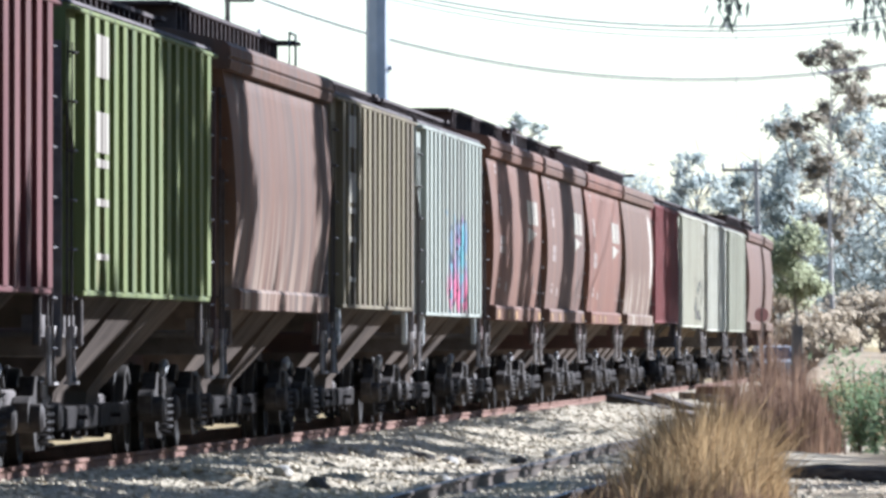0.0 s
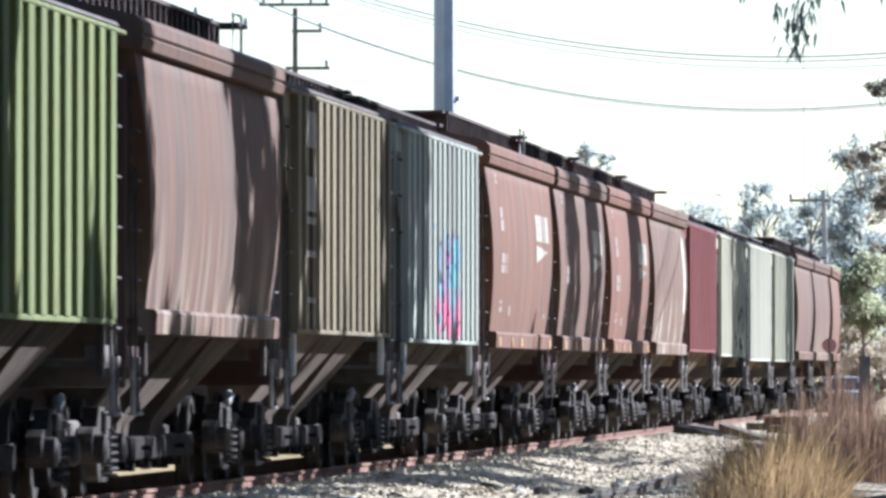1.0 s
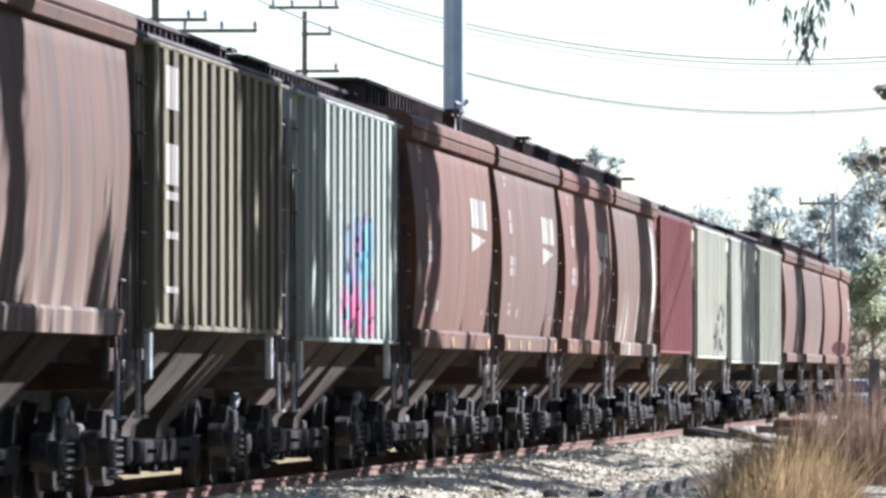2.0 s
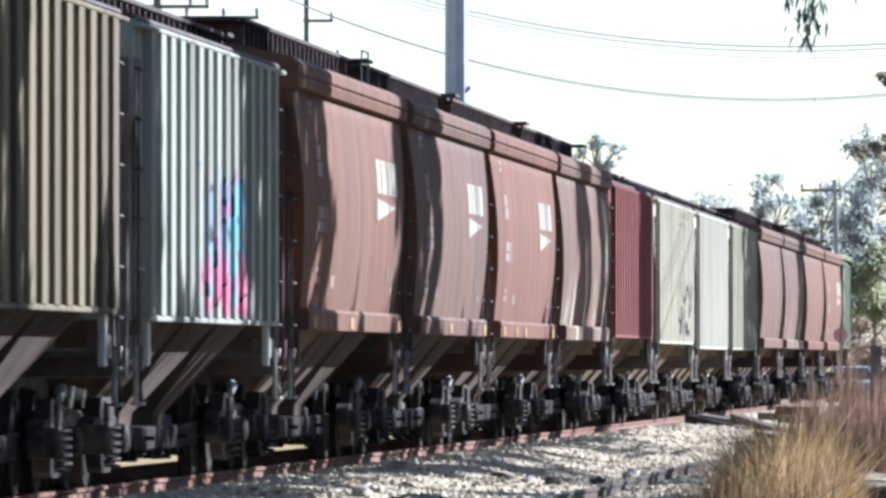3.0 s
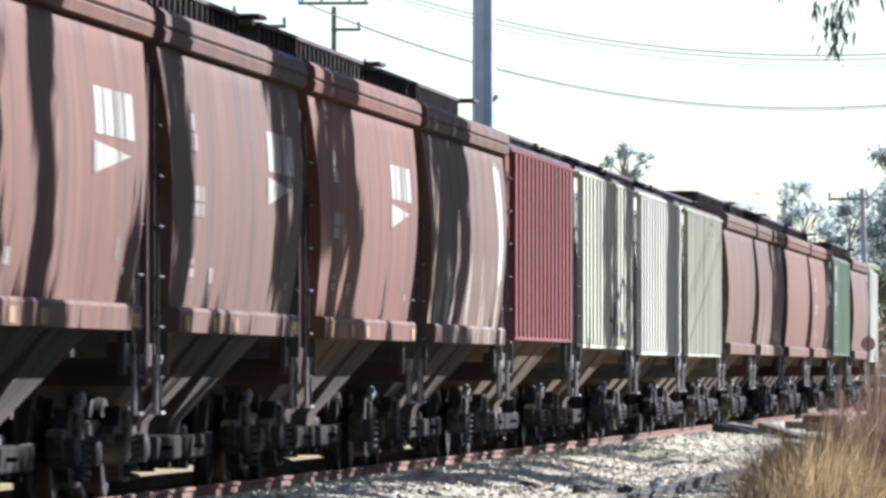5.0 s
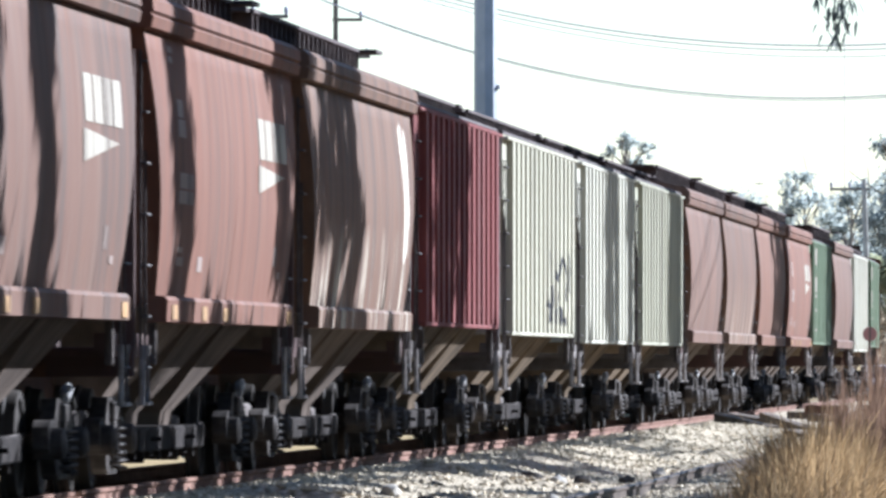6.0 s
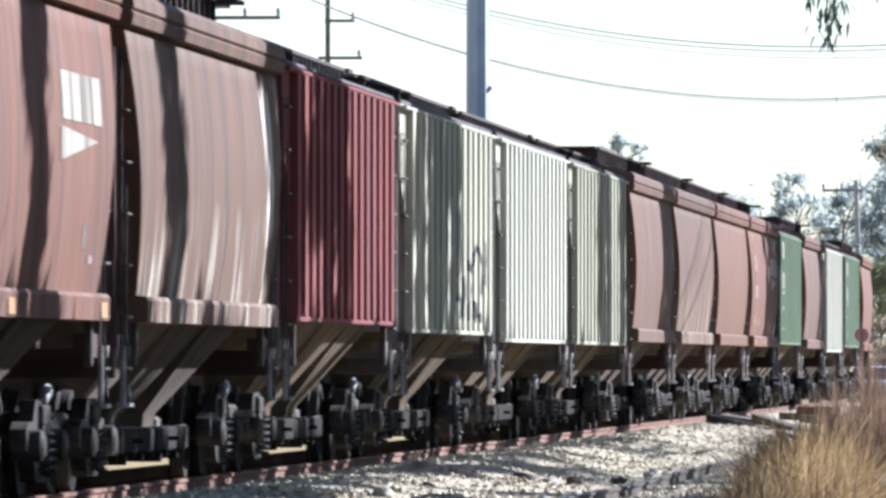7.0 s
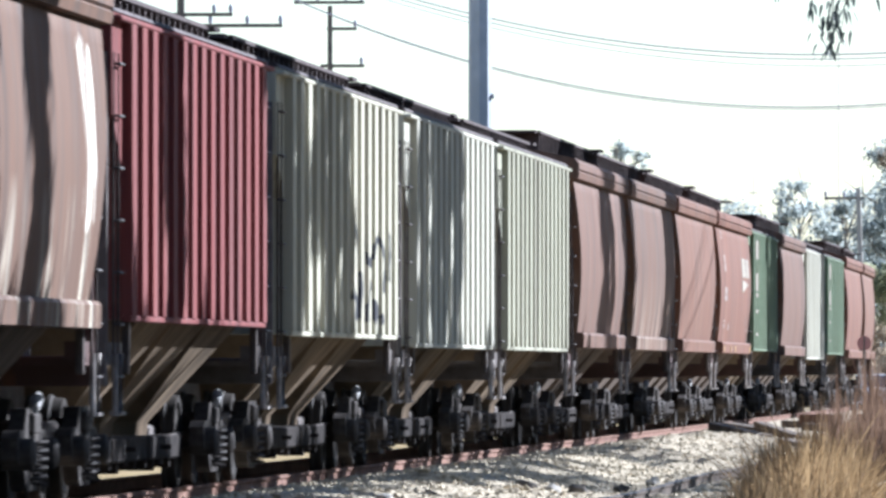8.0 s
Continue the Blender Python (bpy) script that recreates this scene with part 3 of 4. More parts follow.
def ribbed_wagon(mat, label, panels=False, frame_mat=None, low=1.6, leg_mat=None, bay_mat=RUSTED_PLATE):
    car = root("hopper_wagon", label, "hopper wagon", "wagons of the train")
    part("body", shared(f"ribbed{low}_" + mat.name, ribbed_body(low), mat), None, car)
    for sx in (-1, 1):
        part("side_edge", shared(f"edge{sx}{low}_" + mat.name, ribbed_edge(sx, low), mat), None, car)
        for i, y in enumerate(RIBS):
            part("rib", shared(f"rib{i}{sx}{low}_" + mat.name, rib_mesh(y, sx, low), mat), None, car)
    part("roof", shared("ribbed_roof", ribbed_roof, ROOF), None, car, "grimy dark roof sheet")
    part("running_board", shared("running_board0.0", running_board_mesh(0.0), ROOF), None, car, "dark grating walkway")
    part("roof_hatch", shared("roof_hatch", hatch_mesh, ROOF), None, car)
    if panels:                                  # white number boards across the first ribs
        for z0, z1 in ((3.62, 4.02), (2.92, 3.30), (2.78, 2.86), (2.42, 2.49), (1.92, 1.98)):
            bm = bmesh.new()
            box(bm, 1.5405, 1.548, -5.95, -4.7, z0, z1)
            part("number_board", bm, WHITE, car, "faded white panel")
    return car, underframe(car, frame_mat or STEEL, leg_mat or LADDER, bay_mat)


# Brown raised in tone for the haze before the wagon ends.
FRAME_BROWN = paint("end_frame_brown", (0.075, 0.045, 0.041), fade=0.0, amount=0.5, rust=0.4, seed=8)
BROWN = [paint("freight_brown", (0.121, 0.055, 0.033), seed=11, amount=0.65, fade=0.28),
         paint("freight_brown_greyed", (0.106, 0.056, 0.038), (0.058, 0.045, 0.037), seed=23, amount=0.7, fade=0.28),
         paint("freight_brown_warm", (0.127, 0.054, 0.033), seed=37, amount=0.6, fade=0.28)]


def stained(k, col):
    """Grain dust run down the lower side, and one long white smear."""
    low = k.math("MULTIPLY", k.ramp(k.noise(1.0, (3.5, 3.5, 0.25), 5, 9), 0.56, 0.68), k.ramp(k.node("ShaderNodeSeparateXYZ", Vector=k.coord).outputs[2], 2.7, 2.0))
    col = k.mix(k.math("MULTIPLY", low, 0.8), col, (0.50, 0.46, 0.36))
    smear = k.box(6.0, 3.12, 0.5, 0.75, 0.09, 3, 0.05)
    broken = k.ramp(k.noise(1.0, (5, 5, 0.6), 5, 15), 0.42, 0.6)
    return k.mix(k.math("MULTIPLY", smear, broken), col, (0.66, 0.62, 0.52))


def dusty(k, col):
    low = k.math("MULTIPLY", k.ramp(k.noise(1.0, (2.0, 2.0, 0.25), 5, 4), 0.46, 0.66), k.ramp(k.node("ShaderNodeSeparateXYZ", Vector=k.coord).outputs[2], 2.9, 1.7))
    return k.mix(k.math("MULTIPLY", low, 0.6), col, (0.34, 0.27, 0.20))


def sprayed(k, col):
    """A scrawl on the side: pink below, violet and teal above, dark outlines."""
    m = k.box(0.6, 2.3, 2.3, 0.66, 0.15, 6)
    z = k.node("ShaderNodeSeparateXYZ", Vector=k.coord).outputs[2]
    low = k.math("ADD", k.ramp(z, 2.35, 1.95), k.math("SUBTRACT", k.noise(1.1, (1, 1, 1), 2, 12), 0.5))
    tint = k.mix(low, (0.13, 0.20, 0.27), (0.48, 0.085, 0.17))
    tint = k.mix(k.ramp(k.noise(1.3, (1, 1, 1), 2, 17), 0.54, 0.58), tint, (0.10, 0.30, 0.33))
    tint = k.mix(k.ramp(k.noise(1.5, (1, 1, 1), 2, 31), 0.58, 0.62), tint, (0.24, 0.10, 0.20))
    edge = k.math("ABSOLUTE", k.math("SUBTRACT", k.noise(1.3, (1, 1, 1.4), 1, 22), 0.5))
    tint = k.mix(k.ramp(edge, 0.035, 0.02), tint, (0.02, 0.02, 0.035))
    gaps = k.math("ADD", k.ramp(k.noise(1.9, (1, 1, 1), 3, 27), 0.40, 0.46), k.ramp(z, 2.2, 1.9))
    return k.mix(k.math("MULTIPLY", k.math("MULTIPLY", m, gaps), 0.9), col, tint)


def tagged_black(k, col):
    edge = k.math("ABSOLUTE", k.math("SUBTRACT", k.noise(0.9, (1, 1, 1.5), 1, 5), 0.5))
    m = k.math("MULTIPLY", k.box(3.2, 2.2, 2.5, 0.5, 0.15, 8), k.ramp(edge, 0.06, 0.045))
    return k.mix(m, col, (0.03, 0.03, 0.035))


BROWN_STAINED = paint("freight_brown_stained", (0.108, 0.059, 0.037), (0.056, 0.042, 0.034), seed=41, amount=0.7, fade=0.2, extra=stained)
BROWN_DUSTY = paint("freight_brown_dusty", (0.100, 0.053, 0.034), (0.056, 0.043, 0.035), seed=47, amount=0.7, fade=0.2, extra=dusty)
OXBLOOD = paint("oxblood_paint", (0.085, 0.025, 0.024), seed=51, amount=0.5)
LIME = paint("leaf_green_paint", (0.118, 0.134, 0.045), (0.03, 0.045, 0.025), seed=53, amount=0.6)
OLIVE = paint("olive_paint", (0.148, 0.122, 0.073), seed=57, amount=0.7)
AQUA = paint("pale_aqua_paint", (0.265, 0.278, 0.235), seed=59, amount=0.6, rust=0.08, extra=sprayed)
RED = paint("red_paint", (0.150, 0.034, 0.031), (0.06, 0.03, 0.03), seed=61, amount=0.6, rust=0.1)
CREAM = paint("cream_paint", (0.370, 0.350, 0.265), seed=67, amount=0.45, rust=0.08, extra=tagged_black)
WHITE_CAR = paint("white_wagon_paint", (0.395, 0.378, 0.305), seed=71, amount=0.35, rust=0.05, fade=0.1)
BUFF = paint("buff_paint", (0.300, 0.292, 0.215), seed=73, amount=0.55, rust=0.08)
GREEN = paint("bottle_green_paint", (0.100, 0.138, 0.082), seed=79, amount=0.3)

SPEED = 17.75


def build_train():
    """The wagons, front to rear, with the place of each front coupler at the start."""
    plan = [("r", OXBLOOD, "dark oxblood ribbed grain hopper wagon", {"bay_mat": GREASY}),
            ("r", LIME, "bright green ribbed grain hopper wagon with white panels", {"panels": True, "bay_mat": GREASY}),
            ("s", BROWN_DUSTY, "dust-streaked brown smooth-sided grain hopper wagon", {"marks": False, "rails": True}),
            ("r", OLIVE, "olive ribbed grain hopper wagon with white panels", {"panels": True, "leg_mat": PALE_STEEL, "bay_mat": GREASY}),
            ("r", AQUA, "pale aqua ribbed hopper wagon with pink and blue graffiti", {"low": 1.55, "leg_mat": PALE_STEEL, "bay_mat": GREASY}),
            ("s", BROWN[0], "brown smooth-sided grain hopper wagon with white logo blocks", {"rails": True}),
            ("s", BROWN[1], "greyed brown smooth-sided grain hopper wagon with white logo blocks", {}),
            ("s", BROWN[2], "warm brown smooth-sided grain hopper wagon with white logo blocks", {}),
            ("s", BROWN_STAINED, "brown smooth-sided hopper wagon with white grain stains", {"marks": False}),
            ("r", RED, "red ribbed grain hopper wagon with rusty ribs", {}),
            ("r", CREAM, "cream ribbed hopper wagon with a black scrawl", {"low": 1.53}),
            ("r", WHITE_CAR, "white ribbed grain hopper wagon", {"low": 1.45}),
            ("r", BUFF, "buff ribbed grain hopper wagon", {"low": 1.45}),
            ("s", BROWN[1], "greyed brown smooth-sided grain hopper wagon", {"marks": False}),
            ("s", BROWN_DUSTY, "dust-streaked brown smooth-sided grain hopper wagon", {"marks": False}),
            ("s", BROWN[0], "brown smooth-sided grain hopper wagon", {"marks": False}),
            ("s", BROWN[2], "warm brown smooth-sided grain hopper wagon with white logo blocks", {}),
            ("r", GREEN, "bottle-green ribbed grain hopper wagon", {"panels": True}),
            ("s", BROWN[1], "greyed brown smooth-sided grain hopper wagon", {"marks": False}),
            ("r", WHITE_CAR, "white ribbed grain hopper wagon", {"low": 1.45}),
            ("r", GREEN, "bottle-green ribbed grain hopper wagon with white panels", {"panels": True}),
            ("s", BROWN[2], "warm brown smooth-sided grain hopper wagon", {"marks": False}),
            ("s", BROWN[0], "brown smooth-sided grain hopper wagon", {"marks": False}),
            ("s", BROWN[1], "greyed brown smooth-sided grain hopper wagon", {"marks": False}),
            ("r", BUFF, "buff ribbed grain hopper wagon", {"low": 1.45})]
    # where each front coupler stands at the start, metres along the track
    fronts = [76.5, 93.7, 111.1, 128.4, 145.8, 162.9, 180.6, 197.0, 213.7, 230.6, 247.3, 265.4, 283.0, 300.8, 316.9, 334.3, 351.9,
              370.0, 387.2, 405.0, 421.6, 438.6, 455.8, 473.0, 490.0, 507.0]
    made = []
    for i, (kind, mat, label, options) in enumerate(plan):
        car, wheels = (smooth_wagon if kind == "s" else ribbed_wagon)(mat, label, **options)
        stretch = (fronts[i + 1] - fronts[i]) / LEN
        for piece in car.children:              # the types differ a little in length
            if piece.name.startswith(("bogie", "side_bearing")):
                piece.location.y *= stretch
            else:
                piece.scale.y = stretch
        made.append((car, wheels, (fronts[i] + fronts[i + 1]) / 2, BOGIE * stretch))
    return made


TRAIN = build_train()


def motions():
    for car, wheels, middle, reach in TRAIN:
        rows = []
        for i in range(0, 81):
            t = i / 10
            s = middle - SPEED * t
            a, _ = track_point(s - reach)
            b, _ = track_point(s + reach)
            d = b - a
            mid = (a + b) / 2
            rows.append((t, pose(mid.x, mid.y, 0, 0, 0, math.degrees(math.atan2(-d.x, d.y)))))
        walk(car, rows)
        for w, dy in wheels:
            walk(w, [(i / FPS, pose(0, dy, WHEEL_R, math.degrees(SPEED * i / FPS / WHEEL_R), 0, 0)) for i in range(241)])


# ---- loose ballast ----
def stones(name, spots, low, high, material, label, seed):
    """Many small broken stones as one object."""
    rng = np.random.default_rng(seed)
    n = len(spots)
    base = np.array([(1, 0, 0), (-1, 0, 0), (0, 1, 0), (0, -1, 0), (0, 0, 1), (0, 0, -1)], float)
    tri = np.array([(0, 2, 4), (2, 1, 4), (1, 3, 4), (3, 0, 4), (2, 0, 5), (1, 2, 5), (3, 1, 5), (0, 3, 5)])
    size = rng.uniform(low, high, (n, 1, 1)) * rng.uniform(0.6, 1.25, (n, 1, 3))
    size[..., 2] *= 0.65
    v = base[None] * size + rng.normal(0, 1, (n, 6, 3)) * size * 0.25
    a = rng.uniform(0, 6.28, n)
    c, q = np.cos(a)[:, None], np.sin(a)[:, None]
    v = np.stack([v[..., 0] * c - v[..., 1] * q, v[..., 0] * q + v[..., 1] * c, v[..., 2]], -1) + spots[:, None]
    f = (tri[None] + 6 * np.arange(n)[:, None, None]).reshape(-1, 3)
    return tagged(new(name, soup(name, v.reshape(-1, 3), f, material)), label, "ballast", kind="stuff")


def scatter(n, x0, x1, y0, y1, seed, lift=0.0):
    rng = np.random.default_rng(seed)
    x = rng.uniform(x0, x1, n)
    y = y0 + (y1 - y0) * rng.uniform(0, 1, n) ** 1.35
    return np.stack([x, y, ground_height(x, y) + lift], -1)


spots = np.concatenate([scatter(52000, -9.45, -4.0, 70, 200, 1), scatter(7000, -11.1, -9.8, 70, 170, 2), scatter(3000, -4.2, -1.8, 66, 130, 3)])
clear = (np.abs(np.abs(spots[:, 0] - SIDE_X) - 0.7535) > 0.06) & (np.abs(spots[:, 0] + 9.676) > 0.07)
stones("ballast_stones", spots[clear], 0.02, 0.048, STONE, "loose grey broken ballast stones beside the rails", 5)


def build_rock(x, y, r, seed, label):
    rng = random.Random(seed)
    bm = bmesh.new()
    r *= 0.75
    bmesh.ops.create_icosphere(bm, subdivisions=2, radius=r)
    for v in bm.verts:
        v.co *= 1 + 0.55 * noise.noise(v.co * (1.3 / r) + Vector((seed * 3.3, 0, 0)))
        v.co.z *= 0.7
    ob = part("rock", bm, ROCK_PALE if seed % 2 else ROCK_DARK)
    ob.matrix_basis = pose(x, y, float(ground_height(np.array(x), np.array(y))) + r * 0.32, 0, 0, rng.uniform(0, 360))
    tagged(ob, label, "rock", "rocks by the siding")


ROCK_PALE = plain("pale_rock", (0.38, 0.35, 0.3), (0.52, 0.48, 0.42), 6, 0.95)
ROCK_DARK = plain("dark_rock", (0.10, 0.085, 0.075), (0.19, 0.165, 0.14), 6, 0.95)
for i, (x, y, r) in enumerate([(-7.35, 121, 0.17), (-7.0, 120.5, 0.14), (-6.75, 121.5, 0.16), (-7.8, 105, 0.15), (-7.3, 103, 0.2), (-7.55, 99, 0.17), (-6.6, 128, 0.13),
                               (-6.45, 110, 0.12), (-7.9, 113, 0.12), (-6.5, 134, 0.14), (-7.1, 91, 0.16), (-7.6, 88, 0.13)]):
    build_rock(x, y, r, i, "pale broken lump of concrete on the ballast" if i % 2 else "dark weathered rock on the ballast")


def build_timber(a, b, label, width=0.22, thick=0.15, material=None):
    """A timber that lies from a to b."""
    a, b = Vector(a), Vector(b)
    d = b - a
    bm = bmesh.new()
    box(bm, -d.length / 2, d.length / 2, -width / 2, width / 2, -thick / 2, thick / 2, 0.012)
    ob = part("old_sleeper", bm, material or SLEEPER)
    ob.matrix_basis = Matrix.Translation((a + b) / 2) @ d.to_track_quat("X", "Z").to_matrix().to_4x4()
    tagged(ob, label, "sleeper", "old sleepers between the tracks")


for a, b in (((-8.1, 190, 0.13), (-7.0, 187.7, -0.09)), ((-7.5, 196, 0.12), (-6.55, 193.8, -0.16)), ((-8.2, 197.5, 0.10), (-7.3, 195.5, -0.02)), ((-6.9, 204, 0.05), (-5.9, 203, 0.0)),
             ((-7.6, 212, 0.06), (-6.2, 211, 0.03)), ((-6.6, 184, -0.12), (-5.9, 181.8, -0.26))):
    build_timber(a, b, "weathered old timber sleeper lying on the ballast")
build_timber((-7.1, 207, 0.18), (-6.3, 207.2, 0.18), "short rust-brown timber block set on the old sleepers", 0.3, 0.2, RUSTY)


def build_log():
    bm = bmesh.new()
    # Drawn out long so that it also fills the shadow band.
    pts = [(-1.3 + 0.43 * i, 0.05 * math.sin(2.1 * i), 0.02 * math.sin(1.3 * i)) for i in range(7)]
    tube(bm, pts, [0.12, 0.16, 0.15, 0.17, 0.15, 0.16, 0.13], 9)
    ob = part("log", bm, OLD_WOOD)
    ob.matrix_basis = pose(-1.85, 120, -0.42, 0, 0, -14)
    tagged(ob, "dark weathered log lying on the dusty verge", "log")


build_log()


# ---- vegetation ----
def leaf_cards(rng, centres, size, droop=0.0):
    """Small pointed leaves (two triangles each) round the centres."""
    n = len(centres)
    d = rng.normal(0, 1, (n, 3))
    d[:, 2] -= droop
    d /= np.linalg.norm(d, axis=1)[:, None]
    u = np.cross(d, rng.normal(0, 1, (n, 3)))
    u /= np.linalg.norm(u, axis=1)[:, None]
    l = rng.uniform(0.6, 1.3, (n, 1)) * size
    v = np.stack([centres - d * l, centres + u * l * 0.32, centres + d * l, centres - u * l * 0.32], 1)
    return v.reshape(-1, 3), np.arange(n * 4).reshape(n, 4)


def limb(bm, rng, a, b, r0, r1, bend):
    a, b = Vector(a), Vector(b)
    pts, rad = [], []
    off = Vector(rng.normal(0, 1, 3)) * bend
    for i in range(5):
        t = i / 4
        pts.append(a.lerp(b, t) + off * math.sin(math.pi * t))
        rad.append(r0 + (r1 - r0) * t)
    tube(bm, pts, rad, 6)


def build_tree(x, y, height, clumps, leaf_count, leaf_size, label, leaves, bark, seed, trunk_r=0.2, category="tree", bare=0.3, lean=0.0):
    """A trunk with limbs that reach to leafy clumps (dx, dy, z, radius, flatness)."""
    rng = np.random.default_rng(seed)
    g = float(ground_height(np.array(x), np.array(y)))
    tree = root("tree", label, category, "trees by the line")
    tree.matrix_basis = pose(x, y, g)
    bm = bmesh.new()
    top = Vector((lean, 0, height * 0.93))
    pts = [Vector((lean * t * t + 0.12 * math.sin(3 * t + seed), 0.1 * math.sin(4 * t + seed), height * 0.93 * t - 0.15 * (t == 0))) for t in (i / 7 for i in range(8))]
    tube(bm, pts, [trunk_r * (1.25 if i == 0 else 1 - 0.85 * i / 7) for i in range(8)], 8)
    for dx, dy, z, r, fl in clumps:
        t = max(bare, min(0.95, (z - 1.2 * r) / (height * 0.93)))
        start = pts[0].lerp(pts[-1], t)
        limb(bm, rng, start, (dx, dy, z), trunk_r * 0.35, 0.02, 0.15)
        for _ in range(3):
            e = Vector((dx, dy, z)) + Vector(rng.normal(0, 0.6, 3)) * r
            limb(bm, rng, (dx, dy, z - 0.3 * r), e, 0.04, 0.01, 0.05)
    part("trunk", bm, bark, tree)
    total = sum(r ** 2 for *_, r, _ in clumps)
    cs = []
    for dx, dy, z, r, fl in clumps:
        n = int(leaf_count * r * r / total)
        subs = rng.normal(0, 1, (max(5, n // 60), 3))
        subs = subs / np.linalg.norm(subs, axis=1)[:, None] * rng.uniform(0.3, 1.0, (len(subs), 1)) * r
        subs[:, 2] *= fl
        c = subs[rng.integers(0, len(subs), n)] + rng.normal(0, 0.2 * r, (n, 3)) * np.array((1, 1, fl))
        cs.append(c + np.array((dx, dy, z)))
    v, f = leaf_cards(rng, np.concatenate(cs), leaf_size, 0.6)
    part("crown", soup("crown", v, f, leaves), None, tree)
    return tree


def random_clumps(seed, height, base, spread, count, r):
    rng = np.random.default_rng(seed)
    out = []
    for i in range(count):
        t = (i + 0.5) / count
        z = base + (height - base) * t
        w = spread * (0.35 + 0.65 * math.sin(math.pi * min(1, 0.15 + 0.8 * t)))
        a = rng.uniform(0, 6.28)
        out.append((w * math.cos(a) * rng.uniform(0.3, 1), w * math.sin(a) * rng.uniform(0.3, 1), z, r * rng.uniform(0.7, 1.25), rng.uniform(0.55, 0.9)))
    return out


def at(px, y):
    """The x of a place y metres off, by its bearing."""
    return -(2050 - px) / LENS * y


# far trees behind the train
build_tree(at(1657, 400), 400, 12.2, random_clumps(17, 11.9, 4.6, 1.9, 26, 0.6) + [(-0.9, 0, 11.5, 0.55, 0.5), (0.0, 0, 11.8, 0.6, 0.5), (0.8, 0, 11.4, 0.6, 0.5), (1.7, 0, 9.7, 0.6, 0.45), (-1.3, 0, 8.6, 0.6, 0.5)], 5600, 0.13,
           "tall gum tree with a pale trunk and thin browning crown", EUC_DRY, PALE_BARK, 3, 0.12)
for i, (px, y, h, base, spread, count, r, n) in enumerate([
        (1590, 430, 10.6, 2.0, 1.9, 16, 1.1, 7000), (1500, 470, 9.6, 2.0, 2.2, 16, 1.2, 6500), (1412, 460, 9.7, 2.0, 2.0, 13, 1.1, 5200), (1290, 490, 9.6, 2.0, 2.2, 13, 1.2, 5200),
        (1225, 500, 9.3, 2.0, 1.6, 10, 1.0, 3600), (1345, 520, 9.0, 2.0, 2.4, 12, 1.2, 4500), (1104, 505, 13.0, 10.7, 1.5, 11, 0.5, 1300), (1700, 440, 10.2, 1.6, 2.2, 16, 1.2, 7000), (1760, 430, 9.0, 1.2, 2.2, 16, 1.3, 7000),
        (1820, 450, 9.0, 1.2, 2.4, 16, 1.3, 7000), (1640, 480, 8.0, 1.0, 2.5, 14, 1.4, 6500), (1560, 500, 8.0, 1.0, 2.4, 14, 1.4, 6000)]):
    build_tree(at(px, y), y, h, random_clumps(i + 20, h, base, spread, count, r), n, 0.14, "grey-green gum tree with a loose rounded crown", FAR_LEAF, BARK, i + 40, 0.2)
build_tree(at(1592, 380), 380, 5.9, random_clumps(71, 5.6, 3.2, 1.3, 10, 0.85), 5500, 0.12, "yellow-green willow-like shrub tree in full leaf", WILLOW, BARK, 71, 0.1, bare=0.1)
for i, (px, y, h, sp) in enumerate([(1570, 396, 3.2, 1.2), (1612, 392, 2.6, 1.2), (1585, 402, 1.6, 1.1), (1640, 399, 1.9, 1.3), (1690, 404, 2.1, 1.4), (1745, 400, 1.9, 1.5), (1800, 405, 2.2, 1.5)]):
    build_tree(at(px, y), y, h, random_clumps(i + 80, h, 0.5, sp, 9, 0.8), 3600, 0.12, "dusty grey-brown bush on dry ground", DUSTY_BUSH, BARK, i + 80, 0.06, "bush", bare=0.05)

# shade trees beside the camera's line: their trunks and crowns stripe the train
def shade_tree(y_from, y_to, seed, x=5.0, low=5.0, gaps=0.0, trunk_r=0.45, high=18.5, r=0.85):
    """A tall gum whose leafy stems shade the train's side from y_from to y_to."""
    rng = np.random.default_rng(seed)
    step = 2.0 * r / math.sin(SUN_AZ) * 0.8
    mid = (y_from + y_to) / 2
    count = max(1, round((y_to - y_from) / step))
    clumps = []
    for i in range(count):
        dy = (i + 0.5) * (y_to - y_from) / count + y_from - mid
        for z in np.arange(low + rng.uniform(0, 0.6), high, r * 0.9):
            if rng.uniform() >= gaps:
                clumps.append((rng.uniform(-0.2, 0.2), dy + rng.uniform(-0.2, 0.2), z, r * rng.uniform(0.85, 1.1), 0.95))
    y = mid + (x + 8.85) / math.tan(SUN_AZ)
    build_tree(x, y, high + 1.0, clumps, 230 * len(clumps), 0.3, "tall gum tree with a thick trunk and hanging leaves", SHADE_LEAF, PALE_BARK, seed, trunk_r, bare=0.15)


for i, (y0, y1, low, gaps) in enumerate([(73.0, 79.4, 4, 0.0), (81.7, 83.5, 4, 0.0), (92.7, 95.4, 7.3, 0.0), (104.0, 108.6, 9.4, 0.1), (109.3, 115.0, 9.4, 0.1), (125.0, 133.0, 9.4, 0.05),
                                         (166.0, 170.0, 9.0, 0.05), (172.5, 176.5, 9.6, 0.05), (187.0, 192.0, 9.6, 0.1), (237.0, 247.0, 7, 0.1), (275.0, 281.0, 7, 0.1)]):
    shade_tree(y0, y1, 301 + i, 4.6 + 0.7 * (i % 3), low, gaps)


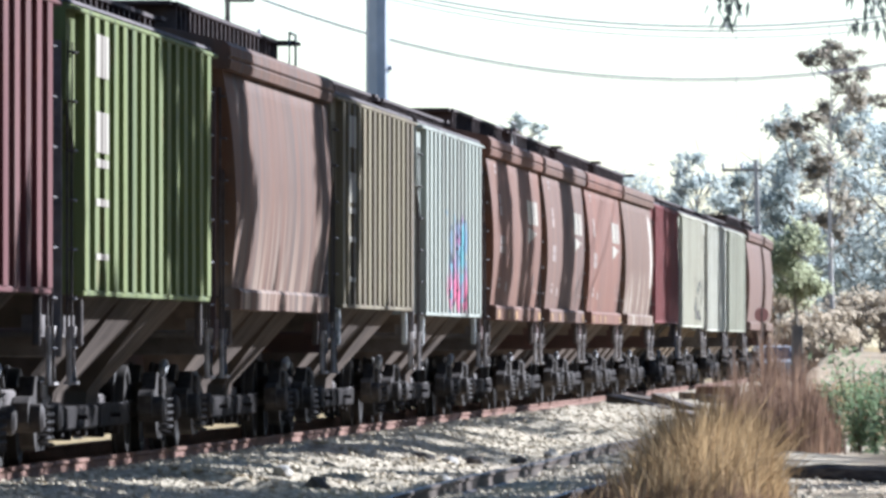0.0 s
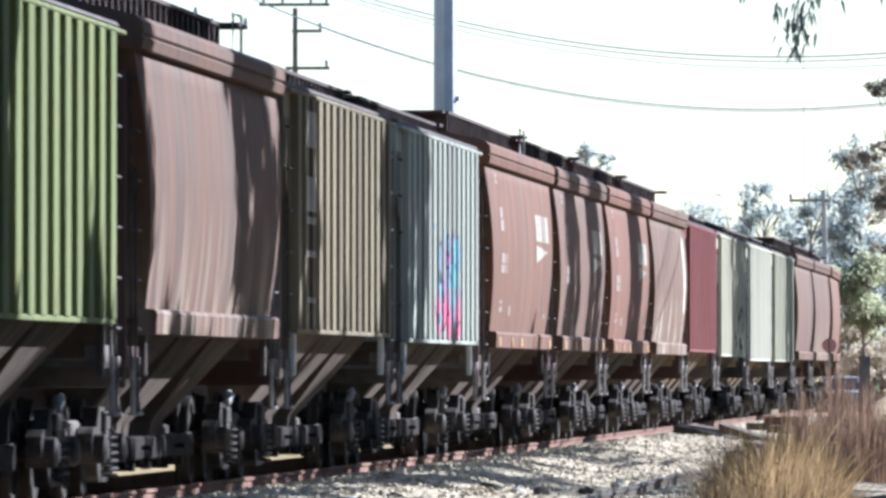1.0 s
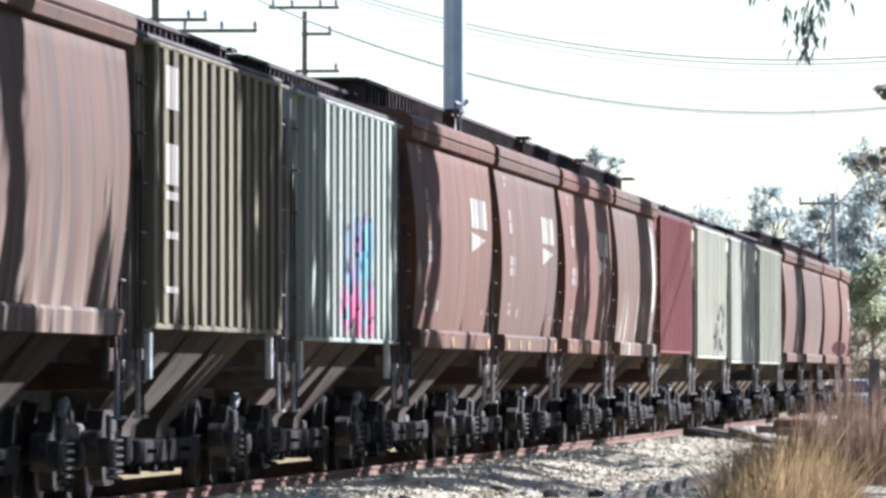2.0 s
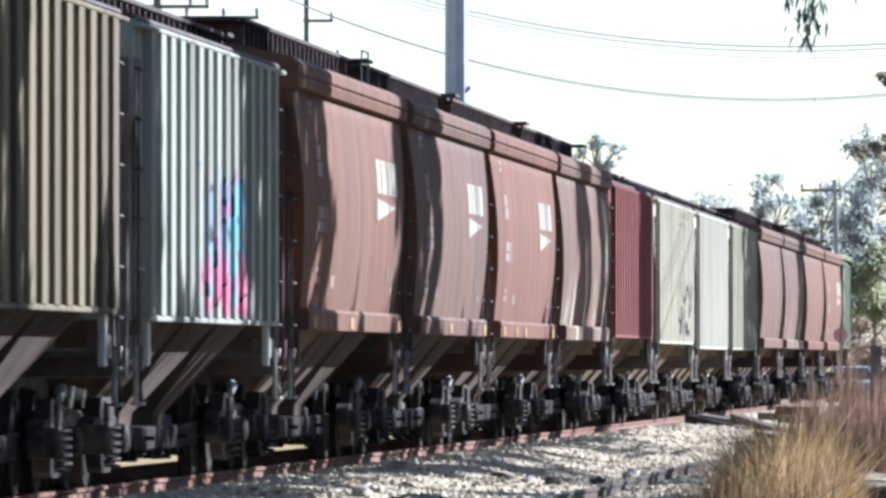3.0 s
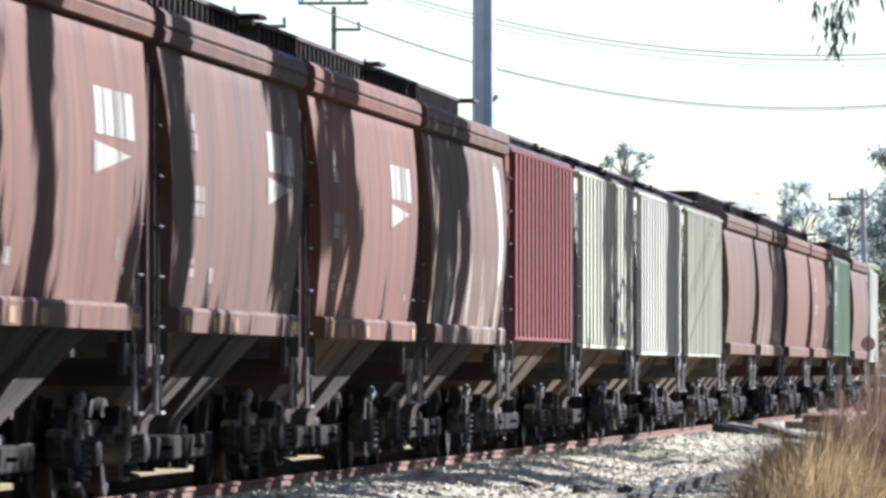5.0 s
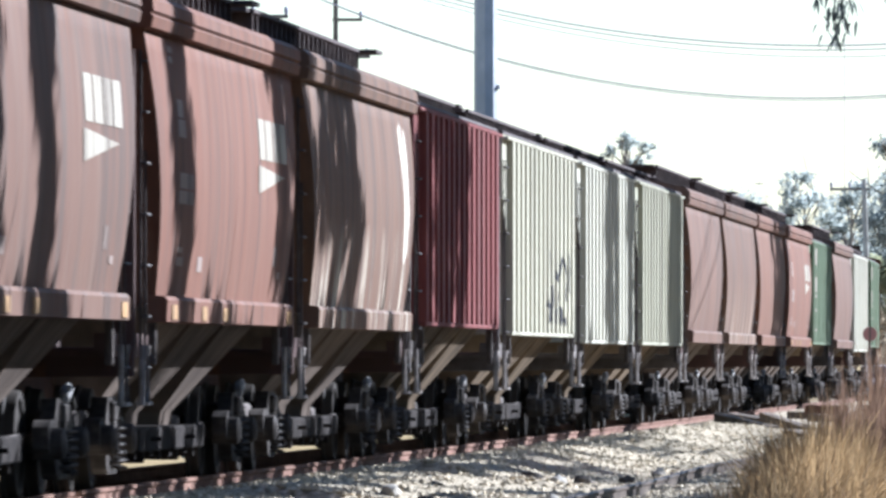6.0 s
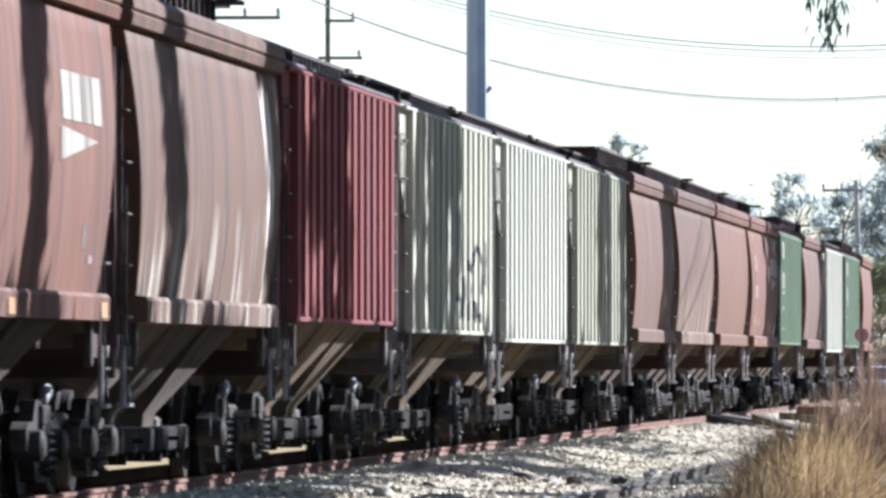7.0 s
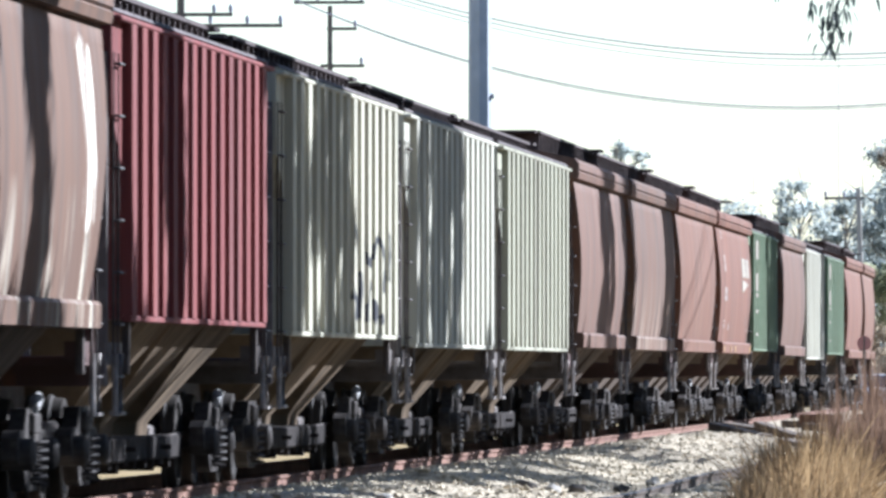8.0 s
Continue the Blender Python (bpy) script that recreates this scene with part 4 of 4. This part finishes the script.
# unseen lower gums, added between them to keep the wheels and the near ballast in shade
for i, (y0, y1, low, high, gaps) in enumerate([(74.0, 79.0, 3.5, 11.2, 0.05), (80.0, 92.0, 7.2, 11.3, 0.0), (96.0, 103.5, 8.6, 11.3, 0.05), (116.0, 124.5, 9.6, 11.3, 0.1), (134.0, 141.0, 9.6, 11.3, 0.1), (143.0, 151.0, 9.6, 11.2, 0.15), (153.0, 164.0, 9.6, 11.2, 0.15)]):
    shade_tree(y0, y1, 401 + i, 5.2, low, gaps, 0.3, high)
# unseen young gums, added so that their crowns shade the siding
for i, (y0, y1, gaps) in enumerate([(88.0, 98.0, 0.1), (99.5, 109.0, 0.2), (111.0, 118.0, 0.25), (120.0, 126.0, 0.3)]):
    shade_tree(y0, y1, 451 + i, 3.5, 6.0, gaps, 0.1, 6.5, 0.4)


def build_wood(wood, leaf, count, xs, ys, heights, seed):
    """A close wood, unseen, added to block sky light: many crowns as one mass."""
    rng = np.random.default_rng(seed)
    bm = bmesh.new()
    cs = []
    for k in range(count):
        x, y = rng.uniform(*xs), rng.uniform(*ys)
        g, h = -0.6, rng.uniform(*heights)
        tube(bm, [(x, y, g - 0.2), (x + 0.3, y, h * 0.5), (x, y, h * 0.9)], [0.35, 0.25, 0.08], 6)
        for z in np.arange(1.5, h, 2.0):
            cs.append(np.array((x, y, z)) + rng.normal(0, 1, (75, 3)) * np.array((1.9, 2.4, 1.0)))
    part("trunks", bm, BARK, wood)
    v, f = leaf_cards(rng, np.concatenate(cs), 0.75, 0.3)
    part("foliage", soup("foliage", v, f, leaf), None, wood)


# Both woods stand out of view and cut the sky's fill on the wagons.
UNSEEN_WOOD = root("wood", "close stand of grey-green gum trees beside the line", "wood", kind="stuff")
build_wood(UNSEEN_WOOD, EUC, 110, (22, 42), (-60, 360), (17, 20.5), 900)
UNSEEN_THICKET = root("wood", "dense dark gum wood close beside the near verge", "wood", kind="stuff")
build_wood(UNSEEN_THICKET, SHADE_LEAF, 70, (9, 22), (-40, 60), (13, 18), 901)
build_tree(2.6, 57, 10, [(-1.4, -1, 6.2, 1.3, 0.7), (-3.6, -2, 5.9, 1.0, 0.5), (-4.6, -2, 5.6, 0.8, 0.5), (-2.4, -2, 5.7, 1.0, 0.5), (0.5, 1, 8, 1.8, 0.8), (1.0, 0, 9.5, 1.5, 0.8)], 2600, 0.14,
           "gum tree whose twigs hang over the siding", EUC, PALE_BARK, 77, 0.25)


def hanging_twigs():
    """The tips of a gum branch that hang into the view, with long drooping leaves."""
    for px, py, n, spread in ((1468, 90, 50, 0.13), (1492, 66, 26, 0.09), (1405, -2, 30, 0.16), (1520, -6, 30, 0.14), (1728, 104, 46, 0.14), (1700, 60, 24, 0.1), (1640, -8, 24, 0.2)):
        y = 55.0
        x, z = at(px, y), 1.16 + (655 - py) / LENS * y
        rng = np.random.default_rng(int(px))
        twig = root("gum_branch", "thin gum twig with long drooping grey leaves", "branch", "hanging twigs")
        twig.matrix_basis = pose(x, y, z)
        bm = bmesh.new()
        tube(bm, [(0.45, 0.3, 2.6), (0.2, 0.1, 1.2), (0.05, 0, 0.45), (0, 0, 0.05)], [0.012, 0.008, 0.005, 0.002], 5)
        part("twig", bm, BARK, twig)
        for _ in range(n):
            bm = bmesh.new()
            l, w = rng.uniform(0.06, 0.12), rng.uniform(0.008, 0.013)
            a = rng.uniform(0, 6.28)
            h = rng.uniform(0.0, 0.32)
            o = Vector((rng.normal(0, spread * 0.4), rng.normal(0, spread * 0.4), h * (0.6 + spread * 2)))
            d = Vector((math.cos(a) * 0.45, math.sin(a) * 0.3, -1)).normalized()
            u = Vector((math.sin(a), -math.cos(a), 0.2)).normalized()
            ring = [bm.verts.new(o + d * l * t + u * w * q + Vector((0, 0, 0.01 * math.sin(3 * t)))) for t, q in ((0, 0), (0.35, 1), (0.7, 0.7), (1, 0), (0.7, -0.7), (0.35, -1))]
            bm.faces.new(ring)
            part("leaf", bm, TWIG_LEAF, twig)


hanging_twigs()


def grass(name, label, spots, height, material, seed, lean=0.35, width=0.006, category="grass"):
    """Bent blades as one object."""
    rng = np.random.default_rng(seed)
    n = len(spots)
    h = height * rng.uniform(0.35, 1.05, n) * spots[:, 3]
    a = rng.uniform(0, 6.28, n)
    tilt = np.abs(rng.normal(0, lean, n))
    dx, dy = np.cos(a) * tilt, np.sin(a) * tilt
    w = width * rng.uniform(0.6, 1.5, n)
    q = rng.uniform(0, 6.28, n)
    ux, uy = np.cos(q) * w, np.sin(q) * w
    rows = []
    for t, k in ((0, 1.0), (0.5, 0.8), (1.0, 0.1)):
        px, py, pz = spots[:, 0] + dx * h * t ** 1.8, spots[:, 1] + dy * h * t ** 1.8, spots[:, 2] + h * t * (1 - 0.25 * tilt * t)
        rows += [np.stack([px - ux * k, py - uy * k, pz], -1), np.stack([px + ux * k, py + uy * k, pz], -1)]
    v = np.stack(rows, 1).reshape(-1, 3)
    i = 6 * np.arange(n)[:, None]
    f = np.concatenate([i + np.array([0, 1, 3, 2]), i + np.array([2, 3, 5, 4])])
    return tagged(new(name, soup(name, v, f, material)), label, category, kind="stuff")


def tuft(x, y, sx, sy, n, seed, top=1.0):
    """Blade roots round a middle, with the height of each blade's share: the edges are lower."""
    rng = np.random.default_rng(seed)
    u, v = rng.normal(0, 1, n), rng.normal(0, 1, n)
    gx, gy = x + u * sx, y + v * sy
    share = top * (0.35 + 0.65 * np.exp(-0.35 * u * u)) * (0.85 + 0.3 * np.sin(gx * 9 + seed) * np.sin(gy * 2.1 + seed))
    return np.stack([gx, gy, ground_height(gx, gy) - 0.03, share], -1)


grass("dry_grass", "tall dry straw-coloured grass clump",
      np.concatenate([tuft(-3.6, 99, 0.2, 1.6, 2600, 1, 0.9), tuft(-3.2, 97, 0.2, 1.6, 4200, 2, 1.08), tuft(-2.85, 98, 0.14, 1.5, 1800, 3, 0.95), tuft(-3.4, 93, 0.3, 2, 1700, 13, 0.7)]), 1.22, STRAW, 7, 0.48, 0.007)
grass("dry_weeds", "tall brown dry weed stalks",
      np.concatenate([tuft(-4.05, 150, 0.13, 1.5, 650, 4, 1.1), tuft(-3.65, 148, 0.16, 1.5, 900, 5, 0.95), tuft(-4.3, 156, 0.2, 3, 260, 6, 1.0), tuft(-3.9, 146, 0.3, 1.5, 900, 14, 0.6), tuft(-4.45, 146, 0.22, 1.5, 600, 16, 0.8), tuft(-3.35, 147, 0.18, 1.5, 600, 17, 0.7)]), 1.8, BROWN_STALK, 8, 0.13, 0.010)
# Brown dead blades, added low to darken the straw's foot in place of shade.
grass("dry_undergrowth", "low tangle of brown dead grass round the straw",
      np.concatenate([tuft(-3.5, 92, 0.45, 1.2, 2600, 21, 0.9), tuft(-3.1, 94, 0.4, 1.5, 2200, 22, 1.0), tuft(-3.3, 98, 0.3, 1.2, 900, 23, 1.7)]), 0.5, BROWN_STALK, 19, 0.6, 0.006)
grass("dry_verge", "thin dry grass along the verge",
      np.concatenate([tuft(-2.6, 175, 0.9, 10, 900, 10), tuft(-4.3, 230, 0.8, 30, 1500, 11), tuft(-6.0, 310, 1.2, 30, 1500, 12), tuft(-4.7, 165, 0.25, 12, 900, 15)]), 0.5, STRAW, 9, 0.4, 0.009)


def build_weed(x, y, h, seed):
    """A green weed: several stems with small leaves."""
    rng = np.random.default_rng(seed)
    g = float(ground_height(np.array(x), np.array(y)))
    weed = root("weed", "green leafy roadside weed in dry soil", "weed", "green weeds")
    weed.matrix_basis = pose(x, y, g)
    bm = bmesh.new()
    tips = []
    for _ in range(9):
        a, t = rng.uniform(0, 6.28), rng.uniform(0.05, 0.3)
        e = (math.cos(a) * t * h, math.sin(a) * t * h, h * rng.uniform(0.6, 1))
        tube(bm, [(0, 0, -0.05), (e[0] * 0.4, e[1] * 0.4, e[2] * 0.5), e], [0.012, 0.008, 0.004], 5)
        tips.append(e)
    tagged(part("stalk", bm, BROWN_STALK, weed), kind="stuff")
    c = np.concatenate([np.array(e) * rng.uniform(0.08, 1.05, (46, 1)) + rng.normal(0, 0.075 * h, (46, 3)) for e in tips])
    v, f = leaf_cards(rng, c, 0.06, 0.0)
    part("leaves", soup("leaves", v, f, WEED), None, weed)


for i, (x, y, h) in enumerate([(-3.15, 150, 1.1), (-2.85, 149, 1.45), (-2.6, 151, 1.3), (-2.35, 150, 1.35), (-2.75, 147, 0.9)]):
    build_weed(x, y, h, i + 500)


# ---- poles, wires and signs ----
def pole(name, label, x, y, height, r0, r1, material, sides=10, lean=0.0):
    g = float(ground_height(np.array(x), np.array(y)))
    p = root(name, label, "utility pole", "poles by the line")
    p.matrix_basis = pose(x, y, g)
    bm = bmesh.new()
    tube(bm, [(0, 0, -0.2), (lean * 0.5, 0, height * 0.5), (lean, 0, height)], [r0, (r0 + r1) / 2, r1], sides)
    part("shaft", bm, material, p)
    return p, g


def cross_arm(p, x0, x1, z, pins):
    bm = bmesh.new()
    box(bm, x0, x1, -0.06, 0.06, z - 0.05, z + 0.05, 0.01)
    part("cross_arm", bm, TIMBER, p)
    for x in pins:
        bm = bmesh.new()
        tube(bm, [(x, 0, z + 0.05), (x, 0, z + 0.12), (x, 0, z + 0.2), (x, 0, z + 0.27)], [0.03, 0.06, 0.06, 0.03], 8)
        part("insulator", bm, WIRE, p)


tall, g = pole("concrete_pole", "tall grey octagonal concrete pole behind the train", at(850, 220), 220, 15.5, 0.27, 0.225, CONCRETE, 8)
for z, r in ((6.55, 0.235), (7.3, 0.232)):
    bm = bmesh.new()
    tube(bm, [(0, 0, z - g), (0, 0, z + (0.2 if z < 7 else 0.05) - g)], r, 8)
    part("band", bm, CONCRETE, tall)
bm = bmesh.new()
box(bm, 0.2, 0.3, -0.05, 0.05, 6.9 - g, 7.0 - g, 0.01)
part("bracket", bm, WIRE, tall)
mid, g = pole("timber_pole", "slim timber pole with three cross-arms", at(583, 330), 330, 14.2, 0.11, 0.08, TIMBER)
cross_arm(mid, -1.15, 1.1, 12.84 - g, (-1.0, -0.4, 0.5, 1.0))
cross_arm(mid, -0.1, 0.85, 12.0 - g, (0.8,))
cross_arm(mid, -0.3, 1.1, 10.82 - g, (1.0,))
near, g = pole("timber_pole", "timber pole with a heavy cross-arm and insulators", at(317, 280), 280, 14.6, 0.14, 0.1, TIMBER)
cross_arm(near, -0.4, 2.75, 10.45 - g, (0.8, 1.8, 2.7))
cross_arm(near, -0.4, 1.4, 10.75 - g, (0.9, 1.35))
leaning, g = pole("timber_pole", "pale leaning timber pole with a cross-arm", at(1532, 400), 400, 8.6, 0.11, 0.09, PALE_TIMBER, lean=-0.25)
cross_arm(leaning, -1.55, 0.0, 7.75 - g, (-1.5, -0.8, -0.3))
post, g = pole("fence_post", "short weathered timber post in the weeds", at(1594, 150), 150, 1.75, 0.1, 0.085, TIMBER, 7)
tagged(post, category="post")


def wire(low_x, low_y, curve, r=0.03, dy=0.0):
    """A sagging line from the heavy timber pole to the pole beyond the siding, lowest at the given bearing."""
    bm = bmesh.new()
    pts = []
    for u in np.linspace(0, 1, 48):
        x, y = -26.3 + 29.3 * u, 280 - 90 * u + dy
        px = 2050 + LENS * x / y
        pts.append((x, y, 1.16 + (655 - low_y + curve * (px - low_x) ** 2) * y / LENS))
    tube(bm, pts, r, 5)
    ob = part("overhead_wire", bm, WIRE)
    tagged(ob, "thin grey overhead line sagging between poles", "wire", "overhead wires")


wire(1450, 97, 1.944e-4, 0.017)
wire(1450, 105, 1.95e-4, 0.014, 0.4)
wire(1465, 117, 1.95e-4, 0.010, 0.8)
wire(1420, 190, 2.38e-4, 0.016)
wire(1420, 194, 2.42e-4, 0.010, 0.4)
end, g = pole("timber_pole", "timber pole that carries the overhead lines beside the siding", 3.0, 190.4, 9.6, 0.14, 0.1, TIMBER)
cross_arm(end, -0.6, 0.6, 7.9 - g, (-0.5, 0.5))
cross_arm(end, -0.6, 0.6, 8.35 - g, (-0.5, 0.5))


def build_mast(px, y, height):
    """A slim far mast with short stays at its top."""
    x = at(px, y)
    g = float(ground_height(np.array(x), np.array(y)))
    mast = root("radio_mast", "thin pale radio mast far beyond the trees", "mast", "far masts")
    mast.matrix_basis = pose(x, y, g)
    bm = bmesh.new()
    tube(bm, [(0, 0, -0.3), (0, 0, height * 0.6), (0, 0, height)], [0.03, 0.024, 0.018], 6)
    part("shaft", bm, PALE_STEEL, mast)
    bm = bmesh.new()
    tube(bm, [(-0.25, 0, height - 1.0), (0.25, 0, height - 1.0)], 0.03, 5)
    part("antenna", bm, PALE_STEEL, mast)


build_mast(1486, 640, 27.0)
build_mast(1335, 620, 13.6)


def build_car(px, y):
    """A small pale car parked where the road crosses beyond the bend."""
    x = at(px, y)
    g = float(ground_height(np.array(x), np.array(y)))
    car = root("parked_car", "small white car parked on dry earth beyond the bend", "car")
    car.matrix_basis = pose(x, y, g, 0, 0, 8)
    o = [(-2.0, 0.32), (-2.05, 0.62), (-1.95, 0.86), (-1.0, 0.92), (0.9, 0.94), (1.8, 0.90), (2.02, 0.70), (2.02, 0.34)]
    bm = bmesh.new()
    prism(bm, o, -0.82, 0.82)
    bmesh.ops.bevel(bm, geom=list(bm.edges), offset=0.05, segments=2, affect="EDGES")
    part("body", bm, CAR_WHITE, car)
    bm = bmesh.new()
    prism(bm, [(-1.05, 0.93), (-0.45, 1.40), (0.95, 1.43), (1.65, 0.93)], -0.68, 0.68)
    bmesh.ops.bevel(bm, geom=list(bm.edges), offset=0.04, segments=2, affect="EDGES")
    part("cabin", bm, CAR_WHITE, car)
    for name, a, b in (("windscreen", (-1.09, 0.97), (-0.53, 1.39)), ("rear_window", (1.66, 0.97), (1.02, 1.39))):
        bm = bmesh.new()
        n = -0.012 if name == "windscreen" else 0.012
        bm.faces.new([bm.verts.new(p) for p in ((-0.58, a[0] + n, a[1]), (0.58, a[0] + n, a[1]), (0.52, b[0] + n, b[1]), (-0.52, b[0] + n, b[1]))])
        part(name, bm, CAR_GLASS, car, "dark reflecting glass")
    for sx in (-1, 1):
        bm = bmesh.new()
        tube(bm, [(sx * 0.6, -2.06, 0.68), (sx * 0.6, -2.02, 0.68)], 0.10, 10)
        part("headlight", bm, PALE_STEEL, car)
        for wy in (-1.25, 1.25):
            bm = bmesh.new()
            tube(bm, [(sx * 0.64, wy, 0.30), (sx * 0.83, wy, 0.30)], 0.30, 16)
            wheel = part("wheel", bm, CAST, car, "black tyre")
            bm = bmesh.new()
            tube(bm, [(sx * 0.80, wy, 0.30), (sx * 0.84, wy, 0.30)], 0.18, 12)
            part("rim", bm, PALE_STEEL, wheel)


CAR_WHITE = plain("white_car_paint", (0.62, 0.64, 0.68), (0.70, 0.72, 0.75), 2, 0.3, gloss=0.5, bump=0.02)
CAR_GLASS = plain("dark_car_glass", (0.03, 0.04, 0.06), (0.05, 0.06, 0.08), 2, 0.1, gloss=0.6, bump=0.0)
build_car(1552, 385)


def build_target():
    x, y = at(1531, 230), 230.0
    g = float(ground_height(np.array(x), np.array(y)))
    sign = root("switch_stand", "rusty switch stand with a round red target disc", "switch stand")
    sign.matrix_basis = pose(x, y, g)
    bm = bmesh.new()
    tube(bm, [(0, 0, -0.1), (0, 0, 1.9 - g)], 0.025, 8)
    part("mast", bm, STEEL, sign)
    bm = bmesh.new()
    tube(bm, [(0, -0.012, 1.75 - g), (0, 0.012, 1.75 - g)], 0.16, 24)
    part("disc", bm, SIGN_RED, sign, "round red disc")
    bm = bmesh.new()
    box(bm, -0.15, 0.15, -0.15, 0.15, 0, 0.35, 0.03)
    part("base", bm, STEEL, sign)


build_target()

motions()
